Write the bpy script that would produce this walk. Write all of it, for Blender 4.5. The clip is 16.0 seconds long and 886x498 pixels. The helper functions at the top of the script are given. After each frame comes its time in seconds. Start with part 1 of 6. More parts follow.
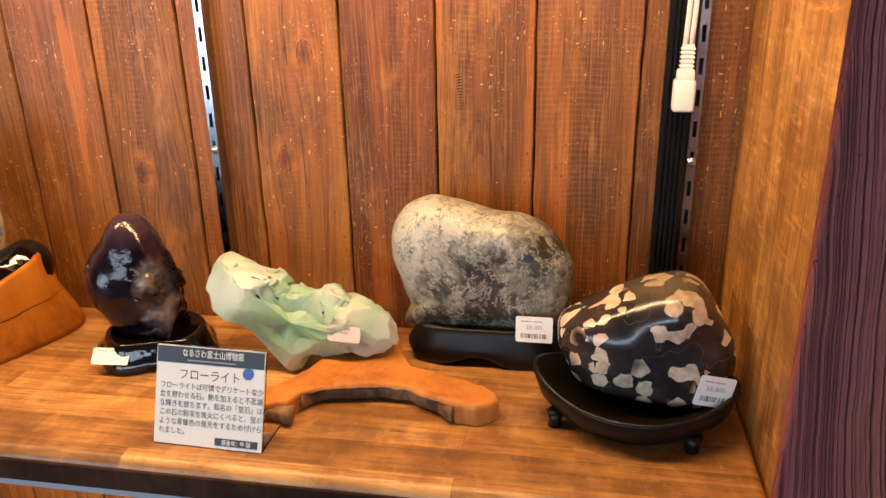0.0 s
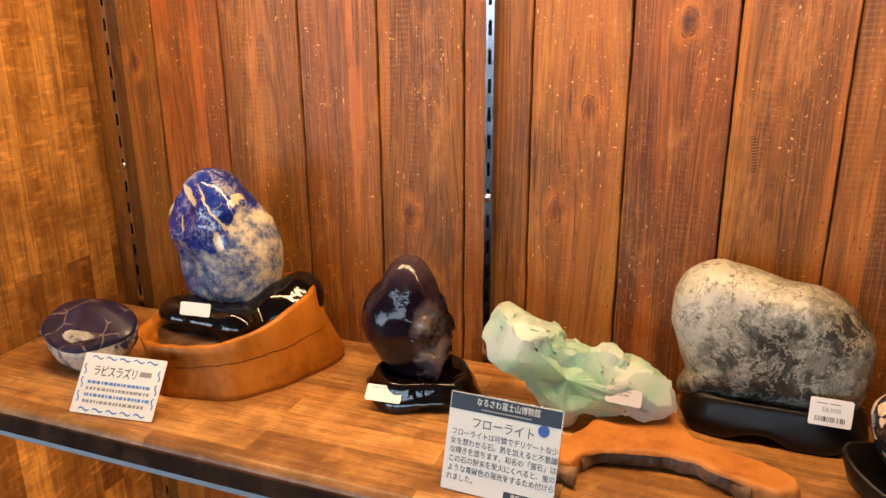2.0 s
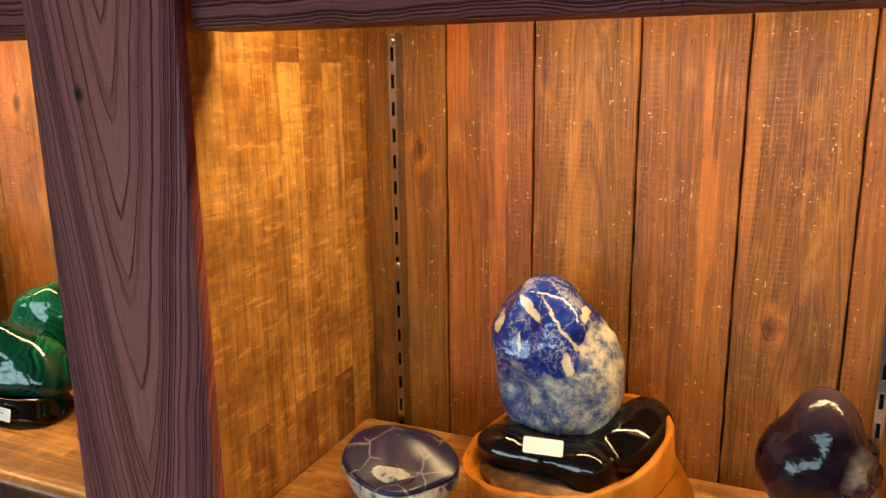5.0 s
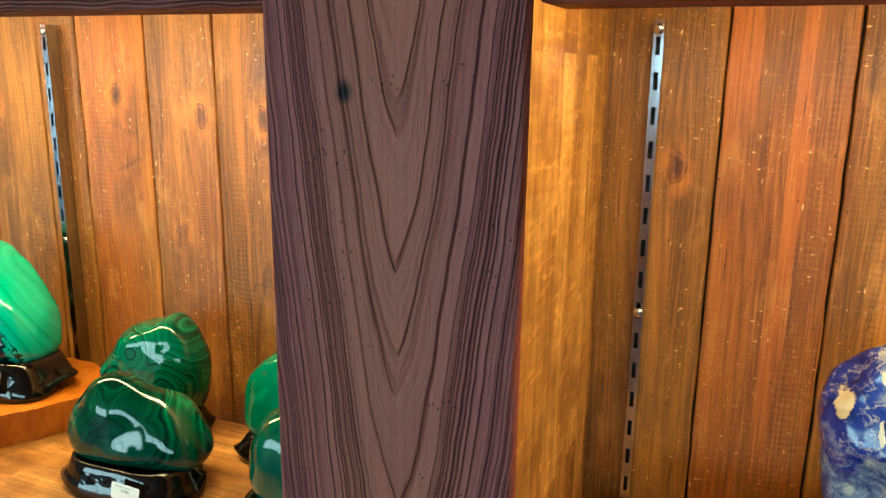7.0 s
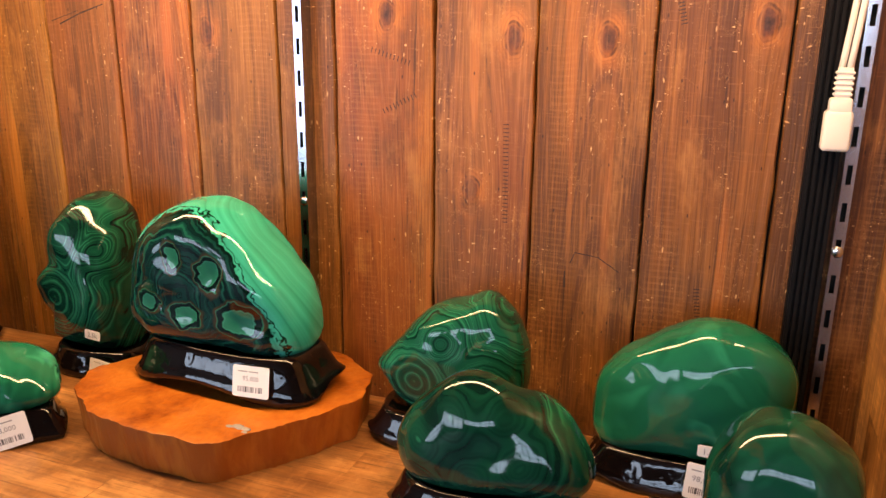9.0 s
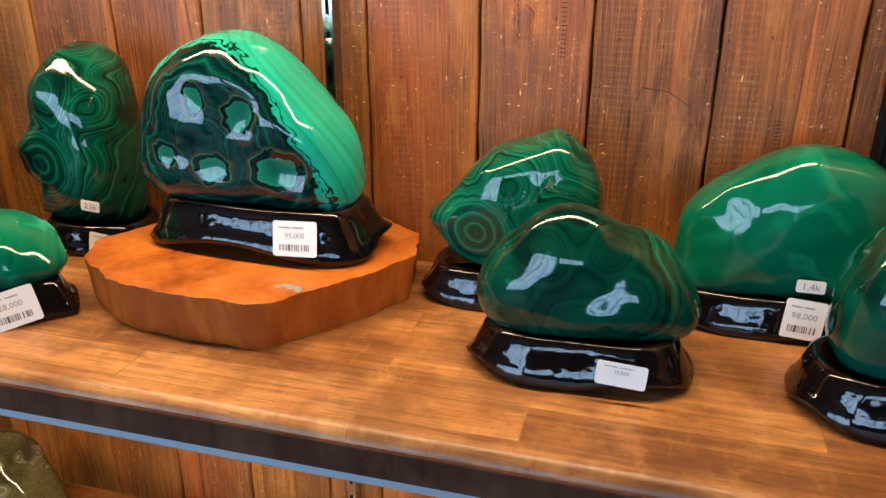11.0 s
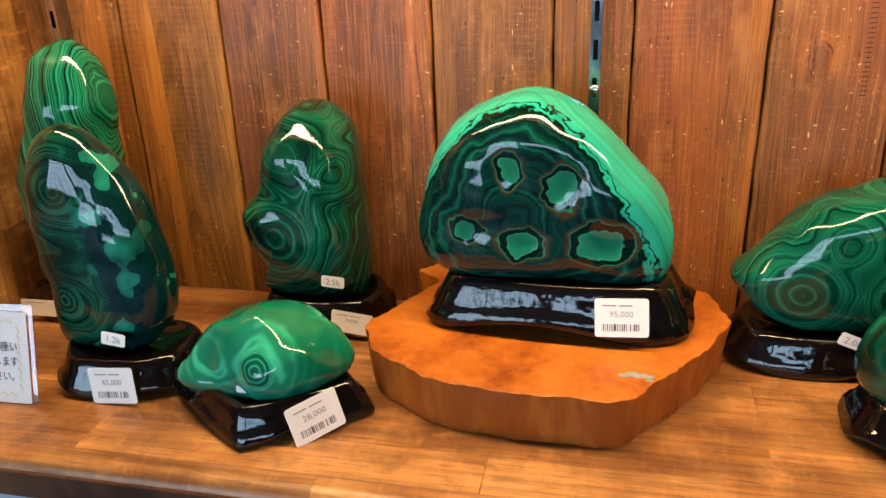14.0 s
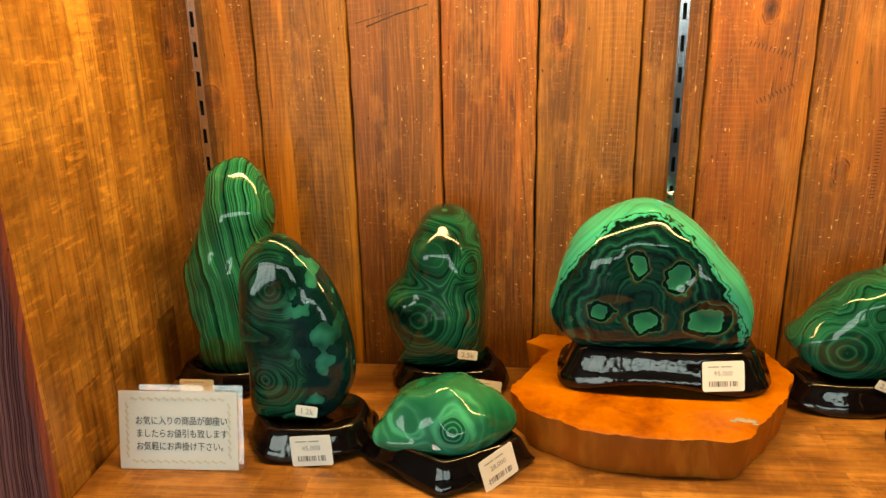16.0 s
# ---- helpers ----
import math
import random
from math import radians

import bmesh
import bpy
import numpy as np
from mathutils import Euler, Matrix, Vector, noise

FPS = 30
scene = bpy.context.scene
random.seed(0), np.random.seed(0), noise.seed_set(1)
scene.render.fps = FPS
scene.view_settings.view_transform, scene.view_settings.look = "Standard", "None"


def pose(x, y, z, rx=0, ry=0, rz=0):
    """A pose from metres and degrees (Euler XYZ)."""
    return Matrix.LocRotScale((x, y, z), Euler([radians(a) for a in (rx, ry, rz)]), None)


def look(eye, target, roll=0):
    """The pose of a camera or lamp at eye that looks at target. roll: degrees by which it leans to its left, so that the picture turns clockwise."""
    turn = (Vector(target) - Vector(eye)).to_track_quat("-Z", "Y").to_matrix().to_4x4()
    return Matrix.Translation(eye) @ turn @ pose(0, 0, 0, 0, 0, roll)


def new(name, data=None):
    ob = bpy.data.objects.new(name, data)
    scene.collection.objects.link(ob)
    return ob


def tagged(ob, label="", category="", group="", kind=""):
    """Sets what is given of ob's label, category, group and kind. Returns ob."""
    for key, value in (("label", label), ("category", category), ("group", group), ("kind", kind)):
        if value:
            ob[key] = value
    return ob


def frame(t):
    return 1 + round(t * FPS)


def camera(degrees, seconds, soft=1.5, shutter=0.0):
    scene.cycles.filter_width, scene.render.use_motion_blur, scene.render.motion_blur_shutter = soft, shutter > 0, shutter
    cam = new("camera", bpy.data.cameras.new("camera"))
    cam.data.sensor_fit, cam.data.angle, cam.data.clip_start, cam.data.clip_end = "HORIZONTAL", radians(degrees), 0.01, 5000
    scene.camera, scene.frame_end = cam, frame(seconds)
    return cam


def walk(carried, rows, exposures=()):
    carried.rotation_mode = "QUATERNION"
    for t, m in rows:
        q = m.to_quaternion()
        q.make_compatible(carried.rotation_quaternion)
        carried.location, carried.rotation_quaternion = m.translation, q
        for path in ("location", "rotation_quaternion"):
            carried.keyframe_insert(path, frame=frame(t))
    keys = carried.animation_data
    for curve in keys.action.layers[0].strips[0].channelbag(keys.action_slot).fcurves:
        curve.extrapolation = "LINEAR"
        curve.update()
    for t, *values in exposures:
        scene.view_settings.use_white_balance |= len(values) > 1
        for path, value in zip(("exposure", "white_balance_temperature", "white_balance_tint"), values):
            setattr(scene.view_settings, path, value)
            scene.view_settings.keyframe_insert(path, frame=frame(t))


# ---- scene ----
cam = camera(59.7, 16.0)
PATH = [
    (0, (-0.016, 0.042, 1.467), (-0.35, 1.881, 0.755), -1.1),
    (0.5, (-0.032, 0.05, 1.467), (-0.466, 1.872, 0.766), -1.1),
    (1, (-0.068, 0.042, 1.476), (-0.584, 1.853, 0.803), -0.7),
    (1.5, (-0.103, 0.031, 1.478), (-0.708, 1.825, 0.834), -0.6),
    (2, (-0.136, 0.021, 1.481), (-0.816, 1.798, 0.863), -0.3),
    (2.5, (-0.182, 0.021, 1.486), (-0.938, 1.774, 0.889), -0.2),
    (3, (-0.221, 0.024, 1.484), (-1.014, 1.765, 0.898), -0.3),
    (3.5, (-0.26, 0.026, 1.485), (-1.065, 1.766, 0.916), -1.2),
    (4, (-0.318, 0.029, 1.49), (-1.117, 1.781, 0.948), -1.6),
    (4.2, (-0.343, 0.028, 1.491), (-1.145, 1.786, 0.974), -1.4),
    (6.3, (-0.613, 0.05, 1.493), (-1.328, 1.867, 1.058), 0.3),
    (6.5, (-0.643, 0.065, 1.492), (-1.351, 1.88, 1.041), 0.3),
    (7, (-0.711, 0.097, 1.493), (-1.436, 1.901, 1.024), 0.7),
    (7.5, (-0.794, 0.111, 1.489), (-1.624, 1.869, 1.021), 0.9),
    (8, (-0.899, 0.114, 1.48), (-1.771, 1.849, 1.002), 0.5),
    (8.5, (-1.0, 0.13, 1.459), (-1.777, 1.904, 0.962), 0.8),
    (9, (-1.053, 0.129, 1.443), (-1.726, 1.933, 0.902), 0.6),
    (9.2, (-1.067, 0.119, 1.433), (-1.709, 1.927, 0.869), 0.3),
    (11.3, (-1.164, 0.142, 1.372), (-1.657, 1.931, 0.625), 0.2),
    (11.5, (-1.175, 0.14, 1.372), (-1.683, 1.928, 0.635), 0.0),
    (12, (-1.202, 0.137, 1.378), (-1.731, 1.926, 0.656), -0.1),
    (12.5, (-1.24, 0.125, 1.379), (-1.779, 1.909, 0.654), -0.1),
    (13, (-1.301, 0.128, 1.383), (-1.817, 1.915, 0.648), -0.6),
    (13.5, (-1.358, 0.143, 1.39), (-1.845, 1.935, 0.648), -1.3),
    (14, (-1.381, 0.152, 1.407), (-1.796, 1.955, 0.646), -2.2),
    (14.5, (-1.41, 0.113, 1.433), (-1.74, 1.937, 0.681), -2.2),
    (15, (-1.452, 0.065, 1.451), (-1.71, 1.913, 0.732), -2.0),
    (15.5, (-1.491, 0.036, 1.456), (-1.706, 1.914, 0.803), -1.7),
    (16, (-1.531, 0.024, 1.475), (-1.717, 1.912, 0.842), -1.1),
]
EXPOSURES = [(0, 0.14, 8000, 15), (2, 0.02, 7900, 13), (4, 0.02, 8000, 11), (6.3, 0.38, 8100, -21), (7.5, 0.44, 6700, -20), (8.0, 0.32, 6500, 1), (8.5, -0.02, 7500, 17), (9, -0.13, 7800, 21), (11.4, 0.02, 6100, 7), (12.5, 0.0, 6500, 10), (14, 0.0, 6800, 7), (15, -0.02, 7700, 4), (15.5, -0.08, 8500, 1), (16, -0.14, 12000, 1)]
walk(cam, [(t, look(eye, target, roll)) for t, eye, target, roll in PATH], EXPOSURES)

# ---- light ----
world = bpy.data.worlds.new("world")
scene.world = world
world.use_nodes = True
wn = world.node_tree
sky = wn.nodes.new("ShaderNodeTexSky")
sky.sky_type, sky.sun_disc, sky.sun_elevation, sky.sun_rotation = "NISHITA", False, radians(40), radians(200)
wn.links.new(sky.outputs[0], wn.nodes["Background"].inputs[0])
wn.nodes["Background"].inputs[1].default_value = 0.12


def area(name, m, sx, sy, power, colour):
    d = bpy.data.lights.new(name, "AREA")
    d.shape, d.size, d.size_y, d.energy, d.color = "RECTANGLE", sx, sy, power, colour
    ob = new(name, d)
    ob.matrix_world = m
    return ob


WARM, DAY = (1.0, 0.72, 0.43), (0.42, 0.67, 1.0)
LAMP_POWER, LOW_POWER, WINDOW_POWER = 4.75, 2.6, 405.0
area("lamp_bay_one", look((-0.35, 0.522, 1.585), (-0.35, 0.585, 1.0)), 0.87, 0.03, LAMP_POWER * 0.97, WARM)
area("lamp_bay_two", look((-1.395, 0.522, 1.585), (-1.395, 0.585, 1.0)), 0.85, 0.03, LAMP_POWER * 1.14, WARM)
for x in (-0.35, -1.395):
    area("shelf_strip_lamp", look((x, 0.480, 1.098), (x, 0.60, 0.6)), 0.80, 0.012, LOW_POWER, WARM)
area("window_daylight", look((-4.9, -5.09, 1.275), (-4.9, 0.4, 1.275)), 4.6, 1.85, WINDOW_POWER * 0.64, DAY)
area("window_daylight", look((-0.15, -5.09, 1.775), (-0.15, 0.4, 1.775)), 4.3, 0.85, WINDOW_POWER * 0.29, DAY)


# ---- materials ----
class Mat:
    """A node material with short calls."""

    def __init__(self, name):
        self.m = bpy.data.materials.new(name)
        self.m.use_nodes = True
        self.t = self.m.node_tree
        self.b = self.t.nodes["Principled BSDF"]

    def put(self, sock, v):
        if isinstance(v, bpy.types.NodeSocket):
            self.t.links.new(v, sock)
        elif isinstance(v, (tuple, list)) and len(v) == 3 and sock.type == "RGBA":
            sock.default_value = (*v, 1)
        else:
            sock.default_value = v

    def node(self, kind, out=0, ins=(), **props):
        n = self.t.nodes.new("ShaderNode" + kind)
        if "operation" in props:
            n.operation = props["operation"]
        if "use_clamp" in props:
            n.use_clamp = props["use_clamp"]
        if "noise_dimensions" in props:
            n.noise_dimensions = props["noise_dimensions"]
        if "feature" in props:
            n.feature = props["feature"]
        if "attribute_name" in props:
            n.attribute_type, n.attribute_name = props["attribute_type"], props["attribute_name"]
        for k, v in dict(ins).items():
            self.put(n.inputs[k], v)
        return n.outputs[out]

    def math(self, op, a, b=0.0, c=0.0, clamp=False):
        return self.node("Math", ins={0: a, 1: b, 2: c}, operation=op, use_clamp=clamp)

    def vec(self, op, a, b=(0, 0, 0)):
        return self.node("VectorMath", ins={0: a, 1: b}, operation=op)

    def length(self, a):
        return self.node("VectorMath", 1, {0: a}, operation="LENGTH")

    def scale(self, a, s):
        return self.vec("MULTIPLY", a, s)

    def coord(self):
        return self.node("TexCoord", 3)

    def axes(self, v):
        n = self.t.nodes.new("ShaderNodeSeparateXYZ")
        self.put(n.inputs[0], v)
        return n.outputs

    def xyz(self, x, y, z):
        return self.node("CombineXYZ", ins={0: x, 1: y, 2: z})

    def noise(self, v, scale, detail=3.0, rough=0.55, out=0, dist=0.0):
        return self.node("TexNoise", out, {"Vector": v, "Scale": scale, "Detail": detail, "Roughness": rough, "Distortion": dist})

    def line(self, w, scale, detail=2.0, rough=0.5):
        return self.node("TexNoise", 0, {"W": w, "Scale": scale, "Detail": detail, "Roughness": rough}, noise_dimensions="1D")

    def ramp(self, f, stops, mode="LINEAR"):
        n = self.t.nodes.new("ShaderNodeValToRGB")
        n.color_ramp.interpolation = mode
        e = n.color_ramp.elements
        while len(e) < len(stops):
            e.new(1.0)
        for el, (p, c) in zip(e, stops):
            el.position, el.color = p, (*c, 1) if len(c) == 3 else c
        self.put(n.inputs[0], f)
        return n.outputs[0]

    def step(self, f, lo, hi):
        return self.node("MapRange", ins={0: f, 1: lo, 2: hi, 3: 0.0, 4: 1.0})

    def mix(self, f, a, b, mode="MIX"):
        n = self.t.nodes.new("ShaderNodeMix")
        n.data_type, n.blend_type = "RGBA", mode
        self.put(n.inputs[0], f), self.put(n.inputs[6], a), self.put(n.inputs[7], b)
        return n.outputs[2]

    def warp(self, v, scale, amount, detail=2.0):
        c = self.vec("SUBTRACT", self.noise(v, scale, detail, out=1), (0.5, 0.5, 0.5))
        return self.vec("ADD", v, self.scale(c, (amount, amount, amount)))

    def rand(self):
        return self.node("ObjectInfo", 5)

    def prop(self, name):
        return self.node("Attribute", 1, attribute_type="OBJECT", attribute_name=name)

    def bump(self, h, strength, distance):
        self.put(self.b.inputs["Normal"], self.node("Bump", ins={"Strength": strength, "Distance": distance, "Height": h}))

    def set(self, **kw):
        for k, v in kw.items():
            self.put(self.b.inputs[k.replace("_", " ")], v)
        return self

    def done(self):
        return self.m


def plain(name, colour, rough=0.5, metal=0.0, coat=0.0, grain=0.06, spec=0.5):
    k = Mat(name)
    v = k.coord()
    n = k.noise(v, 60.0, 4.0)
    dark = tuple(c * (1 - grain * 2) for c in colour)
    k.set(Base_Color=k.mix(n, dark, colour), Metallic=metal, Coat_Weight=coat, Coat_Roughness=0.04, Specular_IOR_Level=spec)
    k.set(Roughness=k.math("MULTIPLY_ADD", k.noise(v, 25.0), 0.15, max(rough - 0.07, 0.02)))
    return k.done()


def wood_planks():
    """Stained vertical boards: grain bends round up to three knots; tone and heart are kept on each board as properties."""
    k = Mat("stained_plank_wood")
    v = k.coord()
    r = k.rand()
    x, y, z = k.axes(v)[:3]
    bend, near = None, None
    for i in ("knot_a", "knot_b", "knot_c"):
        d = k.vec("SUBTRACT", v, k.prop(i))
        dx, _, dz = k.axes(d)[:3]
        flat = k.xyz(dx, 0.0, k.math("MULTIPLY", dz, 0.62))
        q = k.length(k.warp(flat, 85.0, 0.0050))
        pull = k.math("MULTIPLY", dx, k.math("EXPONENT", k.math("MULTIPLY", k.length(k.xyz(dx, 0.0, k.math("MULTIPLY", dz, 0.35))), -55.0)))
        bend = pull if bend is None else k.math("ADD", bend, pull)
        near = q if near is None else k.math("MINIMUM", near, q)
    gx = k.math("SUBTRACT", x, k.math("MULTIPLY", bend, 0.75))
    shift = k.math("MULTIPLY", r, 37.0)

    def strand(fx, fz, salt, detail=3.0, rough=0.55):
        return k.noise(k.xyz(k.math("MULTIPLY", gx, fx), k.math("ADD", shift, salt), k.math("MULTIPLY", z, fz)), 1.0, detail, rough)

    wob = strand(7.0, 1.7, 0.0, 2.0)
    fibre = strand(420.0, 9.0, 0.0)
    hair = strand(900.0, 24.0, 1.0, 2.0)
    fray = k.math("MULTIPLY_ADD", fibre, 0.16, -0.08)
    broad = k.math("ADD", strand(15.0, 2.2, 2.0, 3.0, 0.55), k.math("MULTIPLY", fray, 0.6))
    col = k.ramp(broad, [(0.30, (0.105, 0.037, 0.009)), (0.44, (0.180, 0.065, 0.014)), (0.56, (0.255, 0.097, 0.019)), (0.70, (0.36, 0.135, 0.025))])
    # growth rings: straight at the rim of the log, nested flames over its heart
    hx, hz, hs = k.axes(k.prop("heart"))[:3]
    off = k.math("SUBTRACT", gx, hx)
    arch = k.math("MULTIPLY_ADD", k.math("MULTIPLY", k.math("MULTIPLY", off, off), 260.0), 1.0, k.math("SUBTRACT", z, hz))
    arch = k.math("MULTIPLY", k.math("ADD", arch, k.math("MULTIPLY", wob, 0.16)), 0.17)
    field = k.math("ADD", gx, k.math("MULTIPLY", wob, 0.085))
    sel = k.step(hs, 0.2, 0.8)
    field = k.math("ADD", k.math("MULTIPLY", field, k.math("SUBTRACT", 1.0, sel)), k.math("MULTIPLY", arch, sel))
    rings = k.line(k.math("ADD", field, shift), 210.0, 3.0, 0.62)
    wide = k.line(k.math("ADD", field, shift), 95.0, 1.0, 0.5)
    late = k.math("MULTIPLY", k.step(wide, 0.55, 0.60), k.math("SUBTRACT", 1.0, k.math("MULTIPLY", k.step(wide, 0.60, 0.78), 0.75)))
    col = k.mix(k.math("MULTIPLY", late, k.math("MULTIPLY_ADD", sel, 0.28, 0.26)), col, (0.075, 0.024, 0.009))
    col = k.mix(k.math("MULTIPLY", k.step(rings, 0.50, 0.66), 0.34), col, (0.062, 0.019, 0.007))
    # clear-edged orange streaks that taper to points, and dark weathered ones
    streak = k.math("ADD", strand(46.0, 1.9, 5.0, 2.0, 0.5), k.math("MULTIPLY", fray, 0.25))
    col = k.mix(k.math("MULTIPLY", k.step(streak, 0.61, 0.645), 0.50), col, (0.46, 0.150, 0.030))
    col = k.mix(k.math("MULTIPLY", k.step(streak, 0.41, 0.37), 0.42), col, (0.072, 0.026, 0.012))
    red = k.math("ADD", strand(11.0, 1.1, 8.0, 2.0, 0.5), fray)
    col = k.mix(k.math("MULTIPLY", k.step(red, 0.54, 0.64), 0.42), col, (0.27, 0.072, 0.021))
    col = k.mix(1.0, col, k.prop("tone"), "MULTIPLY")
    worn = k.math("ADD", k.noise(k.xyz(k.math("MULTIPLY", x, 20.0), k.math("ADD", shift, 21.0), k.math("MULTIPLY", z, 7.0)), 1.0, 5.0, 0.62), fray)
    col = k.mix(k.math("MULTIPLY", k.step(worn, 0.52, 0.66), 0.58), col, (0.082, 0.036, 0.016))
    rub = k.math("ADD", k.noise(k.xyz(k.math("MULTIPLY", x, 26.0), k.math("ADD", shift, 4.0), k.math("MULTIPLY", z, 12.0)), 1.0, 5.0, 0.68), fray)
    col = k.mix(k.math("MULTIPLY", k.step(rub, 0.55, 0.68), 0.42), col, (0.46, 0.205, 0.062))
    # band-saw marks across the grain
    saw = k.math("SINE", k.math("MULTIPLY", k.math("MULTIPLY_ADD", wob, 0.02, z), 1250.0))
    patch = k.step(k.noise(k.xyz(k.math("MULTIPLY", x, 26.0), k.math("ADD", shift, 6.0), k.math("MULTIPLY", z, 3.0)), 1.0, 2.0), 0.55, 0.66)
    col = k.mix(k.math("MULTIPLY", k.math("MULTIPLY", patch, k.step(saw, 0.1, 0.8)), 0.12), col, (0.50, 0.22, 0.07))
    ticks = k.noise(k.xyz(k.math("MULTIPLY", x, 60.0), shift, k.math("MULTIPLY", z, 700.0)), 1.0, 2.0)
    col = k.mix(k.math("MULTIPLY", k.step(ticks, 0.60, 0.70), 0.16), col, (0.44, 0.19, 0.065))
    # pale nicks and hair scratches
    scuffed = k.step(k.noise(k.xyz(k.math("MULTIPLY", x, 20.0), shift, k.math("MULTIPLY", z, 12.0)), 1.0, 2.0), 0.42, 0.54)
    for turn, sc in (((1.0, 0.0, 2.4), 62.0), ((2.6, 0.0, 0.8), 55.0), ((1.4, 0.0, 1.6), 120.0)):
        nick = k.node("TexVoronoi", 0, {"Vector": k.vec("ADD", k.warp(k.scale(v, turn), 30.0, 0.02), k.xyz(shift, 0.0, 0.0)), "Scale": sc})
        mark = k.math("MULTIPLY", k.math("SUBTRACT", 1.0, k.step(nick, 0.05, 0.10)), scuffed)
        col = k.mix(k.math("MULTIPLY", mark, 0.85), col, (0.74, 0.44, 0.19))
    scr = k.math("ABSOLUTE", k.math("SUBTRACT", k.noise(k.xyz(k.math("MULTIPLY", x, 30.0), shift, k.math("MULTIPLY", z, 22.0)), 1.0, 5.0, 0.7), 0.5))
    col = k.mix(k.math("MULTIPLY", k.math("MULTIPLY", k.math("SUBTRACT", 1.0, k.step(scr, 0.001, 0.005)), scuffed), 0.30), col, (0.60, 0.31, 0.11))
    pit = k.node("TexVoronoi", 0, {"Vector": k.vec("ADD", k.scale(v, (1.6, 0.0, 0.7)), k.xyz(0.0, shift, 0.0)), "Scale": 70.0})
    col = k.mix(k.math("MULTIPLY", k.math("SUBTRACT", 1.0, k.step(pit, 0.05, 0.09)), 0.8), col, (0.020, 0.008, 0.005))
    # knots: growth rings round a dark core with a black rim
    halo = k.math("SUBTRACT", 1.0, k.step(near, 0.008, 0.017))
    col = k.mix(k.math("MULTIPLY", k.math("MULTIPLY", halo, k.step(k.math("ADD", k.noise(v, 45.0, 3.0), fray), 0.36, 0.56)), 0.72), col, (0.48, 0.160, 0.030))
    wave = k.math("SINE", k.math("MULTIPLY", k.math("MULTIPLY_ADD", k.noise(v, 60.0, 2.0), 0.004, near), 2900.0))
    col = k.mix(k.math("MULTIPLY", k.math("MULTIPLY", halo, k.step(wave, 0.1, 0.9)), 0.34), col, (0.13, 0.036, 0.010))
    heart = k.ramp(k.math("MULTIPLY_ADD", k.noise(v, 260.0, 3.0), 0.5, k.math("MULTIPLY", near, 55.0)), [(0.22, (0.010, 0.004, 0.003)), (0.40, (0.060, 0.018, 0.008)), (0.58, (0.15, 0.042, 0.012))])
    core = k.math("SUBTRACT", 1.0, k.step(near, 0.0048, 0.0078))
    col = k.mix(k.math("MULTIPLY", core, k.math("MULTIPLY_ADD", r, 0.35, 0.62)), col, heart)
    rim = k.math("SUBTRACT", 1.0, k.step(k.math("ABSOLUTE", k.math("SUBTRACT", near, 0.0070)), 0.0004, 0.0011))
    col = k.mix(k.math("MULTIPLY", rim, k.math("MULTIPLY", k.step(k.noise(v, 110.0, 2.0), 0.42, 0.60), 0.6)), col, (0.014, 0.006, 0.004))
    # drying checks and hair-fine fibre
    check = strand(150.0, 5.0, 3.0, 5.0, 0.7)
    col = k.mix(k.math("MULTIPLY", k.step(check, 0.63, 0.67), 0.62), col, (0.022, 0.009, 0.006))
    col = k.mix(k.math("MULTIPLY", k.step(fibre, 0.52, 0.70), 0.24), col, (0.50, 0.20, 0.055))
    col = k.mix(k.math("MULTIPLY", k.step(hair, 0.55, 0.75), 0.32), col, (0.52, 0.22, 0.075))
    col = k.mix(k.math("MULTIPLY", k.step(hair, 0.45, 0.27), 0.36), col, (0.035, 0.012, 0.006))
    k.set(Base_Color=col, Roughness=k.math("MULTIPLY_ADD", rings, 0.25, 0.34), Coat_Weight=0.08, Coat_Roughness=0.25, Specular_IOR_Level=0.30)
    k.bump(k.math("ADD", k.math("MULTIPLY", rings, 0.7), k.math("ADD", k.math("MULTIPLY", fibre, 0.3), k.math("MULTIPLY", core, 0.5))), 0.6, 0.0016)
    return k.done()


